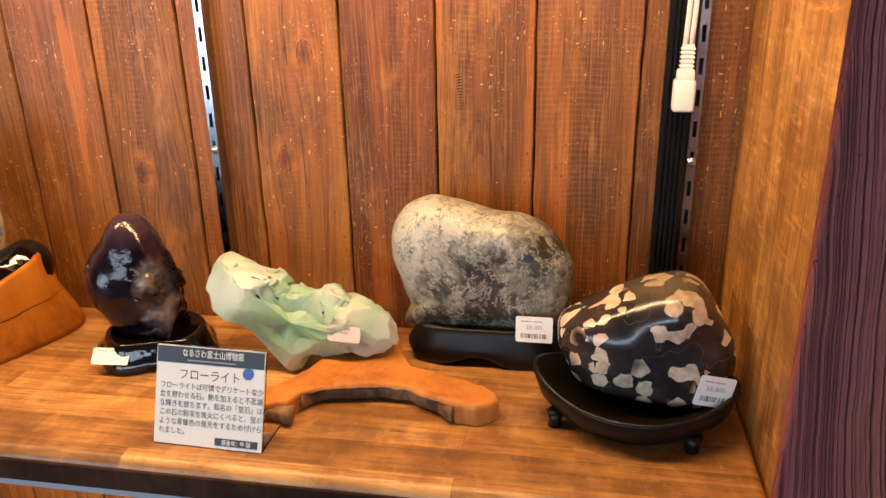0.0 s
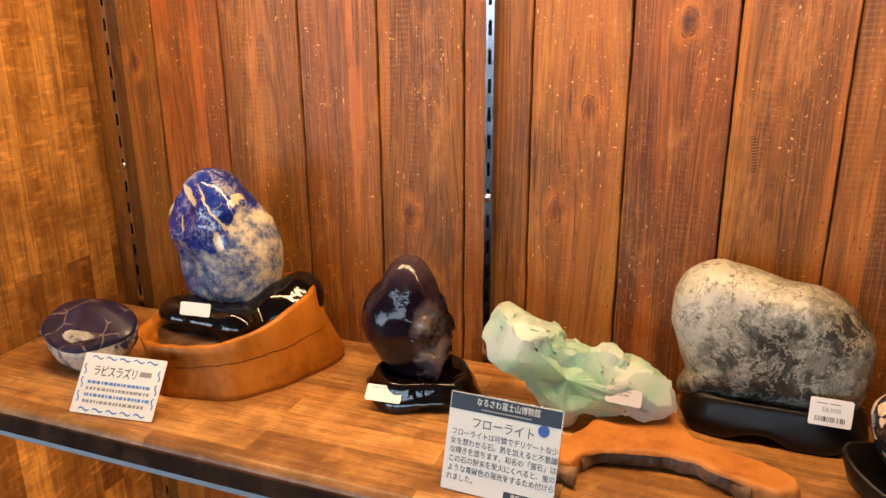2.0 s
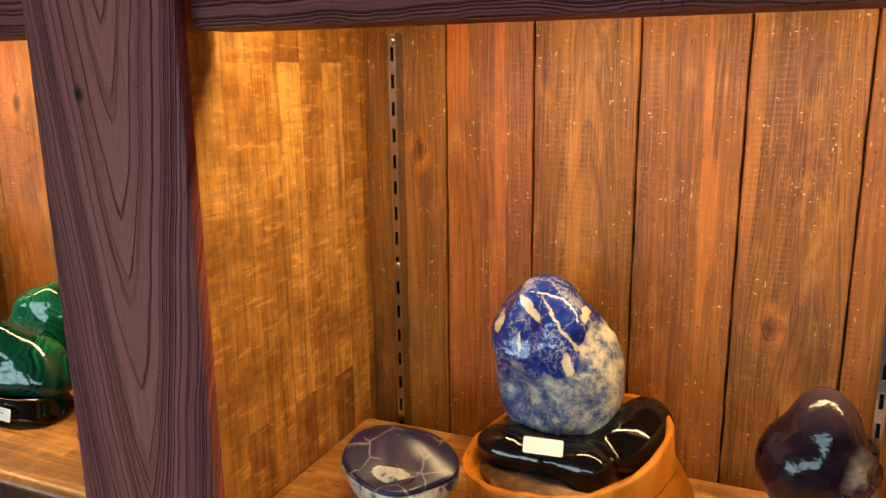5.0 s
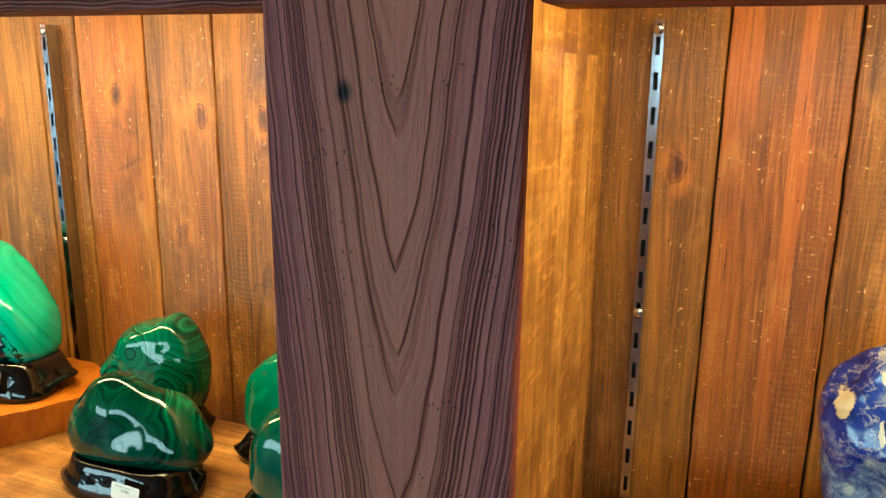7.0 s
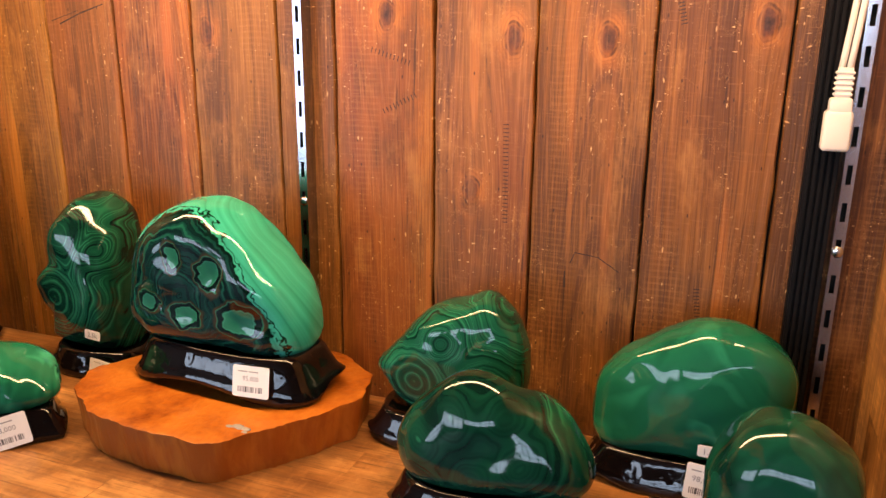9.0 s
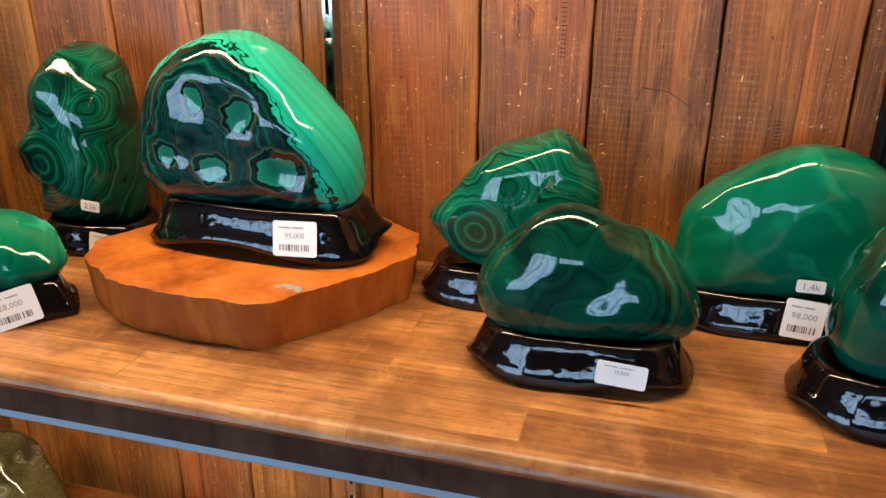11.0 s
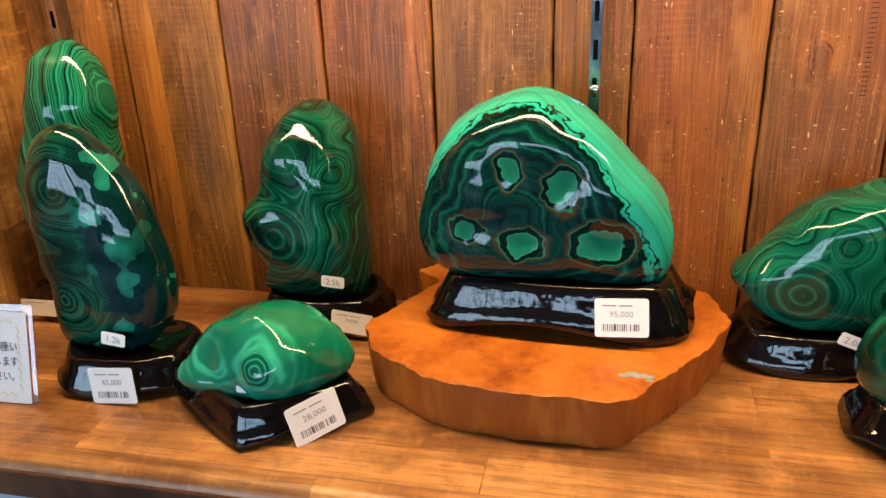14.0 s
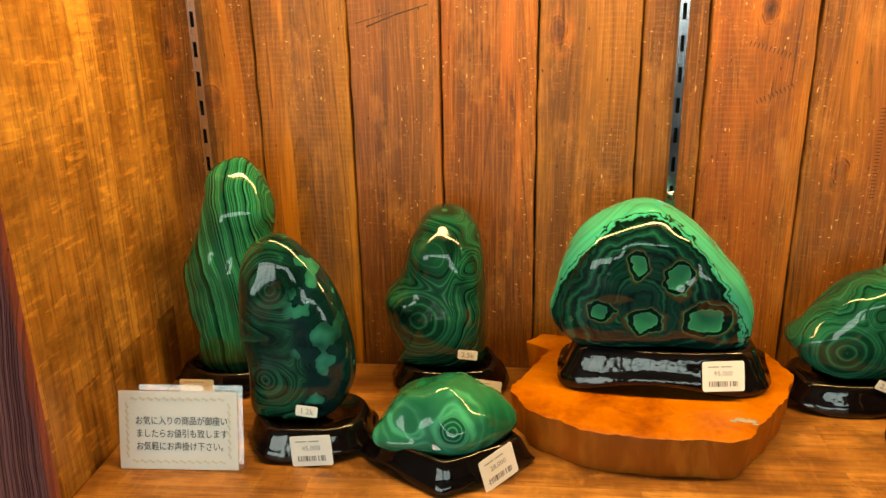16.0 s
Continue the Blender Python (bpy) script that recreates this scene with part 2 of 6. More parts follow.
def wood_post(name, arch=True, tone=1.0):
    """Dark weathered timber; nested arches in the grain, standing in relief."""
    k = Mat(name)
    v = k.coord()
    x, y, z = k.axes(k.warp(k.warp(v, 9.0, 0.008), 45.0, 0.0012))[:3]
    side = k.math("ADD", x, k.math("MULTIPLY", y, 0.35))
    if arch:
        off = k.math("SUBTRACT", side, 0.006)
        bow = k.math("POWER", k.math("MULTIPLY", k.math("ABSOLUTE", off), 64.0), 1.42)
        f = k.math("SUBTRACT", k.math("DIVIDE", k.math("SUBTRACT", z, 1.275), 0.062), bow)
    else:
        f = k.math("MULTIPLY", k.math("ADD", z, k.math("MULTIPLY", y, 0.7)), 140.0)
    f = k.math("ADD", f, k.math("MULTIPLY", k.noise(k.scale(v, (30.0, 30.0, 6.0)), 1.0, 2.0), 0.7))
    rings = k.line(f, 0.85, 2.0, 0.5)
    fine = k.line(f, 2.2, 2.0, 0.6)
    valley = k.math("SUBTRACT", 1.0, k.step(k.math("ABSOLUTE", k.math("SUBTRACT", rings, 0.5)), 0.004, 0.034))
    st = (260.0, 260.0, 7.0) if arch else (7.0, 260.0, 260.0)
    fibre = k.noise(k.scale(v, st), 1.0, 3.0)
    big = k.noise(v, 11.0, 3.0)
    d = tuple(c * tone for c in (0.085, 0.028, 0.030))
    m = tuple(c * tone for c in (0.290, 0.076, 0.074))
    w = tuple(c * tone for c in (0.375, 0.110, 0.074))
    middle = k.math("SUBTRACT", 1.0, k.step(k.math("ABSOLUTE", side), 0.015, 0.060)) if arch else 0.3
    col = k.mix(k.math("MULTIPLY", k.math("MULTIPLY_ADD", big, 0.9, 0.25), middle), m, w)
    col = k.mix(k.math("MULTIPLY", k.step(rings, 0.42, 0.62), 0.10), col, d)
    col = k.mix(k.math("MULTIPLY", k.step(fine, 0.50, 0.66), 0.12), col, d)
    col = k.mix(k.math("MULTIPLY", valley, k.math("MULTIPLY_ADD", k.noise(v, 14.0, 2.0), 0.55, -0.08, clamp=True)), col, tuple(c * 0.5 for c in d))
    col = k.mix(k.math("MULTIPLY", k.step(fibre, 0.42, 0.70), 0.20), col, tuple(c * 0.6 for c in d))
    rubbed = k.noise(k.warp(v, 24.0, 0.02, 3.0), 26.0, 4.0, 0.65)
    col = k.mix(k.math("MULTIPLY", k.step(rubbed, 0.53, 0.68), 0.40), col, tuple(c * 0.9 for c in w))
    specks = k.node("TexVoronoi", 0, {"Vector": k.scale(v, (1.0, 0.3, 0.8)), "Scale": 260.0})
    col = k.mix(k.math("MULTIPLY", k.math("SUBTRACT", 1.0, k.step(specks, 0.10, 0.20)), k.step(k.noise(v, 16.0), 0.54, 0.60)), col, (0.022, 0.012, 0.010))
    if arch:
        kd = k.length(k.scale(k.vec("SUBTRACT", k.warp(v, 50.0, 0.004), (-0.023, 0.0, 1.479)), (1.0, 0.0, 0.75)))
        col = k.mix(k.math("SUBTRACT", 1.0, k.step(kd, 0.002, 0.006)), col, (0.018, 0.012, 0.012))
    k.set(Base_Color=col, Roughness=0.55, Specular_IOR_Level=0.22)
    relief = k.math("SUBTRACT", k.math("MULTIPLY", k.step(rings, 0.35, 0.60), 0.8), k.math("MULTIPLY", valley, 0.7))
    k.bump(k.math("ADD", relief, k.math("MULTIPLY_ADD", fine, 0.5, k.math("MULTIPLY", fibre, 0.5))), 1.0, 0.0032)
    return k.done()


def wood_staves(name, along, lo, mid, hi, gloss=0.35, hs=0.035, ln=0.24):
    """Glued staves; along 'x' for shelves or 'z' for upright side panels."""
    k = Mat(name)
    v = k.coord()
    x, y, z = k.axes(v)[:3]
    u, w = (x, y) if along == "x" else (z, y)
    bt = k.t.nodes.new("ShaderNodeTexBrick")
    bt.offset = 0.37
    for key, val in {"Color1": (0, 0, 0), "Color2": (1, 1, 1), "Mortar": (0.3, 0.3, 0.3), "Scale": 1.0, "Mortar Size": 0.0004, "Brick Width": ln, "Row Height": hs}.items():
        k.put(bt.inputs[key], val)
    k.put(bt.inputs["Vector"], k.xyz(u, k.math("ADD", w, 0.011), 0.0))
    tone = bt.outputs[0]
    tv = k.node("RGBToBW", ins={0: tone})
    g = k.noise(k.xyz(k.math("MULTIPLY", u, 7.0), k.math("MULTIPLY", w, 210.0), k.math("MULTIPLY", tv, 9.0)), 1.0, 4.0, 0.6)
    figure = k.noise(k.xyz(k.math("MULTIPLY", u, 26.0), k.math("MULTIPLY", w, 26.0), k.math("MULTIPLY", tv, 5.0)), 1.0, 3.0)
    ripple = k.noise(k.xyz(k.math("MULTIPLY", u, 210.0), k.math("MULTIPLY", w, 42.0), tv), 1.0, 2.0)
    col = k.ramp(k.math("MULTIPLY_ADD", figure, 0.80, k.math("MULTIPLY", tv, 0.34 if along == "z" else 0.20)), [(0.25, lo), (0.48, mid), (0.70, hi)])
    col = k.mix(k.math("MULTIPLY", k.step(g, 0.46, 0.66), 0.5), col, tuple(c * 0.45 for c in lo))
    col = k.mix(k.math("MULTIPLY", k.step(ripple, 0.56, 0.68), 0.62 if along == "z" else 0.12), col, tuple(min(1, c * 1.5) for c in hi))
    col = k.mix(k.math("MULTIPLY", k.step(ripple, 0.43, 0.33), 0.45 if along == "z" else 0.08), col, lo)
    flame = k.noise(k.xyz(k.math("MULTIPLY", u, 3.0), k.math("MULTIPLY", w, 85.0), k.math("MULTIPLY", tv, 3.0)), 1.0, 4.0, 0.65)
    col = k.mix(k.math("MULTIPLY", k.step(flame, 0.50, 0.68), 0.45), col, tuple(c * 0.55 for c in lo))
    col = k.mix(k.math("MULTIPLY", k.step(flame, 0.46, 0.32), 0.40), col, tuple(min(1, c * 1.25) for c in hi))
    stain = k.noise(v, 13.0, 3.0)
    col = k.mix(k.math("MULTIPLY", k.step(stain, 0.50, 0.66), 0.60), col, tuple(c * 0.7 for c in lo))
    pore = k.noise(k.xyz(k.math("MULTIPLY", u, 38.0), k.math("MULTIPLY", w, 520.0), tv), 1.0, 3.0, 0.6)
    col = k.mix(k.math("MULTIPLY", k.step(pore, 0.54, 0.68), 0.50), col, tuple(c * 0.38 for c in lo))
    worn = k.noise(k.warp(v, 20.0, 0.03, 3.0), 30.0, 5.0, 0.68)
    col = k.mix(k.math("MULTIPLY", k.step(worn, 0.53, 0.66), 0.45), col, tuple(c * 0.62 for c in lo))
    col = k.mix(k.math("MULTIPLY", k.step(worn, 0.45, 0.33), 0.35), col, tuple(min(1, c * 1.2) for c in hi))
    col = k.mix(0.65 if along == "z" else 0.35, col, k.ramp(tv, [(0.0, (0.58, 0.54, 0.48)), (0.5, (1.0, 1.0, 1.0)), (1.0, (1.38, 1.42, 1.42))]), "MULTIPLY")
    k.set(Base_Color=col, Roughness=k.math("MULTIPLY_ADD", g, 0.25, gloss - 0.08), Coat_Weight=0.12 if gloss < 0.7 else 0.0, Coat_Roughness=0.2, Specular_IOR_Level=0.5 if gloss < 0.7 else 0.15)
    k.bump(k.math("ADD", g, k.math("MULTIPLY", pore, 0.6)), 0.28, 0.001)
    return k.done()


def malachite(name, eyes, dark=(0.001, 0.015, 0.010), mid=(0.003, 0.100, 0.050), light=(0.018, 0.27, 0.140), bands=150.0, flow=(10.0, 10.0, 10.0), murk=0.0, bright=0.5, blots=False, fine=0.28, stripe=False, brown=0.3):
    """Banded green stone: rings round each eye (x, z, size), which melt into one flowing field."""
    k = Mat(name)
    v = k.coord()
    p = k.warp(k.warp(v, 22.0, 0.018), 70.0, 0.004)
    field = k.math("MULTIPLY", k.noise(k.scale(v, flow), 1.0, 1.0), 0.11)
    if stripe:
        qx, qy, qz = k.axes(k.warp(k.warp(v, 13.0, 0.018), 60.0, 0.003))[:3]
        field = k.math("MULTIPLY_ADD", qz, 0.10, qx)
    for ex, ez, size in eyes:
        d = k.length(k.scale(k.vec("SUBTRACT", p, (ex, -0.03, ez)), (1.0, 0.55, 1.0)))
        d = k.math("SUBTRACT", d, size - 0.03)
        field = k.node("Math", ins={0: field, 1: d, 2: 0.012}, operation="SMOOTH_MIN")
    b1 = k.line(field, bands * 1.5, 2.0, 0.6)
    b2 = k.line(field, bands * 6.0, 1.0)
    zone = k.noise(k.vec("ADD", p, (9, 4, 2)), 17.0, 2.0)
    t = k.math("MULTIPLY_ADD", b2, fine, k.math("MULTIPLY_ADD", zone, 0.50 - fine, k.math("MULTIPLY", b1, 0.53)))
    soft = tuple(0.55 * c + 0.25 * e for c, e in zip(mid, light))
    col = k.ramp(t, [(0.36, dark), (0.45, tuple(0.6 * c for c in mid)), (bright, mid), (bright + 0.07, soft), (bright + 0.12, light), (bright + 0.16, mid)])
    for ex, ez, size in eyes:
        if size >= 0.009:
            q = k.length(k.scale(k.vec("SUBTRACT", k.warp(v, 45.0, 0.005), (ex, -0.03, ez)), (1.0, 0.12, 1.0)))
            w = k.math("SINE", k.math("MULTIPLY_ADD", k.line(q, 160.0), 3.0, k.math("MULTIPLY", q, 9.0 / size * 2.0)))
            inside = k.math("SUBTRACT", 1.0, k.step(q, size * 1.05, size * 1.30))
            eye = k.mix(k.step(w, -0.2, 0.75), tuple(0.45 * c for c in mid), soft)
            eye = k.mix(k.math("MULTIPLY", k.step(w, 0.86, 0.97), 0.8), eye, light)
            edge = k.math("SUBTRACT", 1.0, k.step(k.math("ABSOLUTE", k.math("SUBTRACT", q, size * 1.2)), 0.0006, 0.0016))
            col = k.mix(k.math("MULTIPLY", inside, 0.85), col, eye)
            col = k.mix(k.math("MULTIPLY", edge, 0.6), col, light)
    if blots:
        bn = k.noise(k.vec("ADD", k.warp(v, 90.0, 0.006, 2.0), (2, 7, 4)), 58.0, 2.0, 0.4)
        px = k.axes(v)[0]
        gate = k.step(k.math("MULTIPLY_ADD", k.noise(v, 20.0), 0.05, px), 0.020, 0.032)
        teal = k.ramp(bn, [(0.42, (0.001, 0.022, 0.022)), (0.53, (0.002, 0.035, 0.034)), (0.545, (0.001, 0.008, 0.008)), (0.56, (0.012, 0.20, 0.135)), (0.70, (0.020, 0.30, 0.20))])
        col = k.mix(gate, col, teal)
    if murk:
        mm = k.step(k.noise(p, 24.0, 2.0), 0.62 - murk * 0.3, 0.72 - murk * 0.2)
        col = k.mix(k.math("MULTIPLY", mm, 0.85), col, dark)
        br = k.step(k.noise(k.vec("ADD", p, (3, 3, 3)), 30.0, 3.0), 0.66, 0.70)
        col = k.mix(k.math("MULTIPLY", br, brown), col, (0.075, 0.040, 0.018))
    k.set(Base_Color=col, Roughness=0.07, Specular_IOR_Level=0.5)
    k.bump(k.noise(v, 30.0, 1.0), 0.5, 0.006)
    return k.done()


def malachite_core(name):
    """The large piece: pale banded rim round a near-black heart with five ringed eyes."""
    k = Mat(name)
    v = k.coord()
    p = k.warp(v, 55.0, 0.006, 3.0)
    x, y, z = k.axes(p)[:3]
    ex = k.math("DIVIDE", k.math("ADD", x, 0.011), k.math("MULTIPLY_ADD", k.math("SUBTRACT", 0.12, z), 0.50, 0.0570))
    ez = k.math("DIVIDE", k.math("SUBTRACT", z, 0.113), 0.058)
    e4 = k.math("ADD", k.math("POWER", k.math("ABSOLUTE", ex), 3.0), k.math("POWER", k.math("ABSOLUTE", ez), 3.0))
    back = k.math("MAXIMUM", k.math("ADD", y, 0.022), 0.0)
    d = k.math("MULTIPLY_ADD", back, 14.0, k.math("POWER", e4, 0.3333))
    jag = k.math("MULTIPLY_ADD", k.noise(v, 120.0, 2.0), 0.22, d)
    sx, sy, sz = k.axes(k.warp(v, 14.0, 0.008))[:3]
    rx = k.math("DIVIDE", k.math("ADD", sx, 0.009), k.math("MULTIPLY_ADD", k.math("SUBTRACT", 0.12, sz), 0.55, 0.052))
    rim = k.line(k.math("MULTIPLY_ADD", sy, 14.0, k.length(k.xyz(rx, 0.0, k.math("DIVIDE", k.math("SUBTRACT", sz, 0.070), 0.110)))), 6.0, 3.0, 0.5)
    pale = k.ramp(rim, [(0.25, (0.007, 0.22, 0.145)), (0.42, (0.014, 0.34, 0.235)), (0.7, (0.024, 0.43, 0.31))])
    heart = k.ramp(k.line(k.math("ADD", d, k.math("MULTIPLY", k.noise(p, 30.0), 0.5)), 14.0, 2.0), [(0.35, (0.001, 0.015, 0.013)), (0.6, (0.002, 0.042, 0.031)), (0.7, (0.004, 0.090, 0.056))])
    col = k.mix(k.step(jag, 1.10, 1.13), heart, (0.001, 0.012, 0.007))
    col = k.mix(k.step(jag, 1.17, 1.19), col, pale)
    line = k.math("SUBTRACT", 1.0, k.step(k.math("ABSOLUTE", k.math("SUBTRACT", jag, 1.235)), 0.006, 0.014))
    col = k.mix(line, col, (0.002, 0.030, 0.015))
    pv = k.warp(v, 75.0, 0.013, 2.0)
    for cx, cz, s, w in ((-0.016, 0.143, 0.014, 0.75), (0.015, 0.131, 0.0185, 0.70), (-0.042, 0.104, 0.0125, 1.1), (-0.008, 0.096, 0.013, 1.45), (0.038, 0.097, 0.0175, 1.3)):
        q = k.length(k.scale(k.vec("SUBTRACT", pv, (cx, 0, cz)), (1.0 / w, 0.0, 1.0)))
        u = k.math("DIVIDE", q, s)
        ring = k.ramp(u, [(0.0, (0.008, 0.16, 0.085)), (0.48, (0.012, 0.20, 0.105)), (0.52, (0.03, 0.30, 0.17)), (0.56, (0.001, 0.010, 0.006)), (0.76, (0.001, 0.013, 0.009)), (0.80, (0.02, 0.20, 0.11)), (0.84, (0.060, 0.036, 0.016)), (1.0, (0.006, 0.03, 0.018))])
        col = k.mix(k.math("SUBTRACT", 1.0, k.step(u, 0.93, 1.0)), col, ring)
    k.set(Base_Color=col, Roughness=0.07, Specular_IOR_Level=0.5)
    k.bump(k.noise(v, 38.0, 1.0), 0.45, 0.006)
    return k.done()


def lapis(name, rough_low=0.0):
    k = Mat(name)
    v = k.coord()
    p = k.warp(v, 40.0, 0.012, 4.0)
    x, y, z = k.axes(v)[:3]
    n = k.noise(p, 32.0, 5.0, 0.65)
    col = k.ramp(n, [(0.34, (0.004, 0.008, 0.060)), (0.48, (0.008, 0.022, 0.20)), (0.57, (0.020, 0.045, 0.26)), (0.66, (0.20, 0.22, 0.34))])
    vein = k.math("ABSOLUTE", k.math("SUBTRACT", k.noise(p, 30.0, 5.0, 0.7), 0.5))
    col = k.mix(k.math("MULTIPLY", k.math("MULTIPLY", k.math("SUBTRACT", 1.0, k.step(vein, 0.003, 0.018)), k.step(n, 0.40, 0.60)), 0.75), col, (0.50, 0.48, 0.44))
    pp = k.warp(v, 110.0, 0.009, 4.0)
    for cx, cz, sl, sx, sz in ((-0.012, 0.168, 0.7, 0.011, 0.0052), (-0.040, 0.152, -0.9, 0.0055, 0.0065), (0.022, 0.124, 1.6, 0.0050, 0.0110), (-0.020, 0.140, 1.3, 0.0022, 0.008), (0.030, 0.165, 1.0, 0.0025, 0.005), (0.022, 0.148, 1.2, 0.026, 0.0020)):
        dx, _, dz = k.axes(k.vec("SUBTRACT", pp, (cx, 0, cz)))[:3]
        q = k.length(k.xyz(k.math("DIVIDE", dx, sx), 0.0, k.math("DIVIDE", k.math("MULTIPLY_ADD", dx, sl, dz), sz)))
        front = k.math("SUBTRACT", 1.0, k.step(y, -0.005, 0.0))
        col = k.mix(k.math("MULTIPLY", k.math("MULTIPLY", k.math("SUBTRACT", 1.0, k.step(q, 0.85, 1.05)), front), 0.92), col, k.ramp(n, [(0.35, (0.46, 0.36, 0.22)), (0.6, (0.72, 0.62, 0.44))]))
    if rough_low:
        low = k.math("MULTIPLY", k.step(k.math("ADD", k.math("SUBTRACT", z, k.math("MULTIPLY", k.math("MAXIMUM", k.math("SUBTRACT", x, 0.018), 0.0), 1.6)), k.math("MULTIPLY_ADD", k.noise(p, 26.0, 4.0), 0.09, -0.045)), rough_low + 0.004, rough_low - 0.002), 0.92)
        grey = k.ramp(k.math("MULTIPLY_ADD", x, 1.1, k.noise(p, 60.0, 6.0, 0.78)), [(0.38, (0.010, 0.022, 0.115)), (0.45, (0.075, 0.100, 0.21)), (0.51, (0.20, 0.22, 0.29)), (0.56, (0.42, 0.38, 0.33)), (0.64, (0.66, 0.58, 0.44))])
        col = k.mix(low, col, grey)
        k.set(Roughness=k.math("MULTIPLY_ADD", low, 0.45, 0.14))
    else:
        k.set(Roughness=0.16)
    k.set(Base_Color=col, Coat_Weight=0.25, Coat_Roughness=0.06)
    k.bump(k.noise(v, 90.0, 4.0), 0.2, 0.0015)
    return k.done()


def rough_lapis():
    k = Mat("rough_lapis_underside")
    v = k.coord()
    p = k.warp(v, 40.0, 0.012, 4.0)
    col = k.ramp(k.noise(p, 48.0, 5.0, 0.7), [(0.40, (0.016, 0.020, 0.090)), (0.45, (0.12, 0.11, 0.17)), (0.48, (0.44, 0.36, 0.26)), (0.62, (0.72, 0.62, 0.48))])
    k.set(Base_Color=col, Roughness=0.45)
    k.bump(k.noise(v, 120.0, 4.0), 0.5, 0.002)
    return k.done()


def lapis_face():
    k = Mat("lapis_dark_face")
    v = k.coord()
    p = k.warp(v, 40.0, 0.010, 3.0)
    col = k.ramp(k.noise(p, 40.0, 4.0), [(0.3, (0.005, 0.004, 0.018)), (0.6, (0.016, 0.012, 0.060)), (0.8, (0.05, 0.04, 0.14))])
    edge = k.node("TexVoronoi", 0, {"Vector": p, "Scale": 45.0}, feature="DISTANCE_TO_EDGE")
    col = k.mix(k.math("MULTIPLY", k.math("SUBTRACT", 1.0, k.math("ADD", k.step(edge, 0.0, 0.05), k.step(k.noise(v, 30.0), 0.50, 0.40), clamp=True)), 0.75), col, (0.34, 0.26, 0.24))
    return k.set(Base_Color=col, Roughness=0.3, Coat_Weight=0.12, Coat_Roughness=0.2).done()


def flower_stone():
    """Dark porphyry with angular cream feldspar patches."""
    k = Mat("dark_stone_with_cream_patches")
    v = k.coord()
    p = k.warp(k.warp(v, 40.0, 0.006, 1.0), 160.0, 0.003, 2.0)
    cell = k.t.nodes.new("ShaderNodeTexVoronoi")
    k.put(cell.inputs["Vector"], p), k.put(cell.inputs["Scale"], 92.0)
    rnd = k.node("RGBToBW", ins={0: cell.outputs[1]})
    near = k.math("MULTIPLY_ADD", k.noise(v, 120.0, 3.0), 0.55, cell.outputs[0])
    spot = k.math("MULTIPLY", k.step(k.math("MULTIPLY_ADD", k.noise(v, 22.0, 1.0), 0.22, rnd), 0.635, 0.65), k.math("SUBTRACT", 1.0, k.step(near, 0.92, 0.96)))
    n = k.noise(p, 45.0, 4.0)
    base = k.ramp(n, [(0.3, (0.010, 0.008, 0.010)), (0.6, (0.030, 0.022, 0.023)), (0.8, (0.070, 0.054, 0.044))])
    cream = k.ramp(k.noise(p, 130.0, 3.0), [(0.3, (0.46, 0.32, 0.22)), (0.6, (0.72, 0.56, 0.43))])
    col = k.mix(spot, base, cream)
    vein = k.math("ABSOLUTE", k.math("SUBTRACT", k.noise(k.vec("ADD", p, (4, 1, 2)), 20.0, 3.0), 0.5))
    col = k.mix(k.math("MULTIPLY", k.math("SUBTRACT", 1.0, k.step(vein, 0.001, 0.004)), 0.15), col, (0.42, 0.36, 0.30))
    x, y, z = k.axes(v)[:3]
    # a lighter olive brown is mixed in near the peak
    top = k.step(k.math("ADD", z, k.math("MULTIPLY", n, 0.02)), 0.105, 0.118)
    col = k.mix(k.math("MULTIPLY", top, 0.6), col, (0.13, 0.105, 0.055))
    k.set(Base_Color=col, Roughness=0.22, Coat_Weight=0.2, Coat_Roughness=0.08)
    k.bump(n, 0.1, 0.001)
    return k.done()


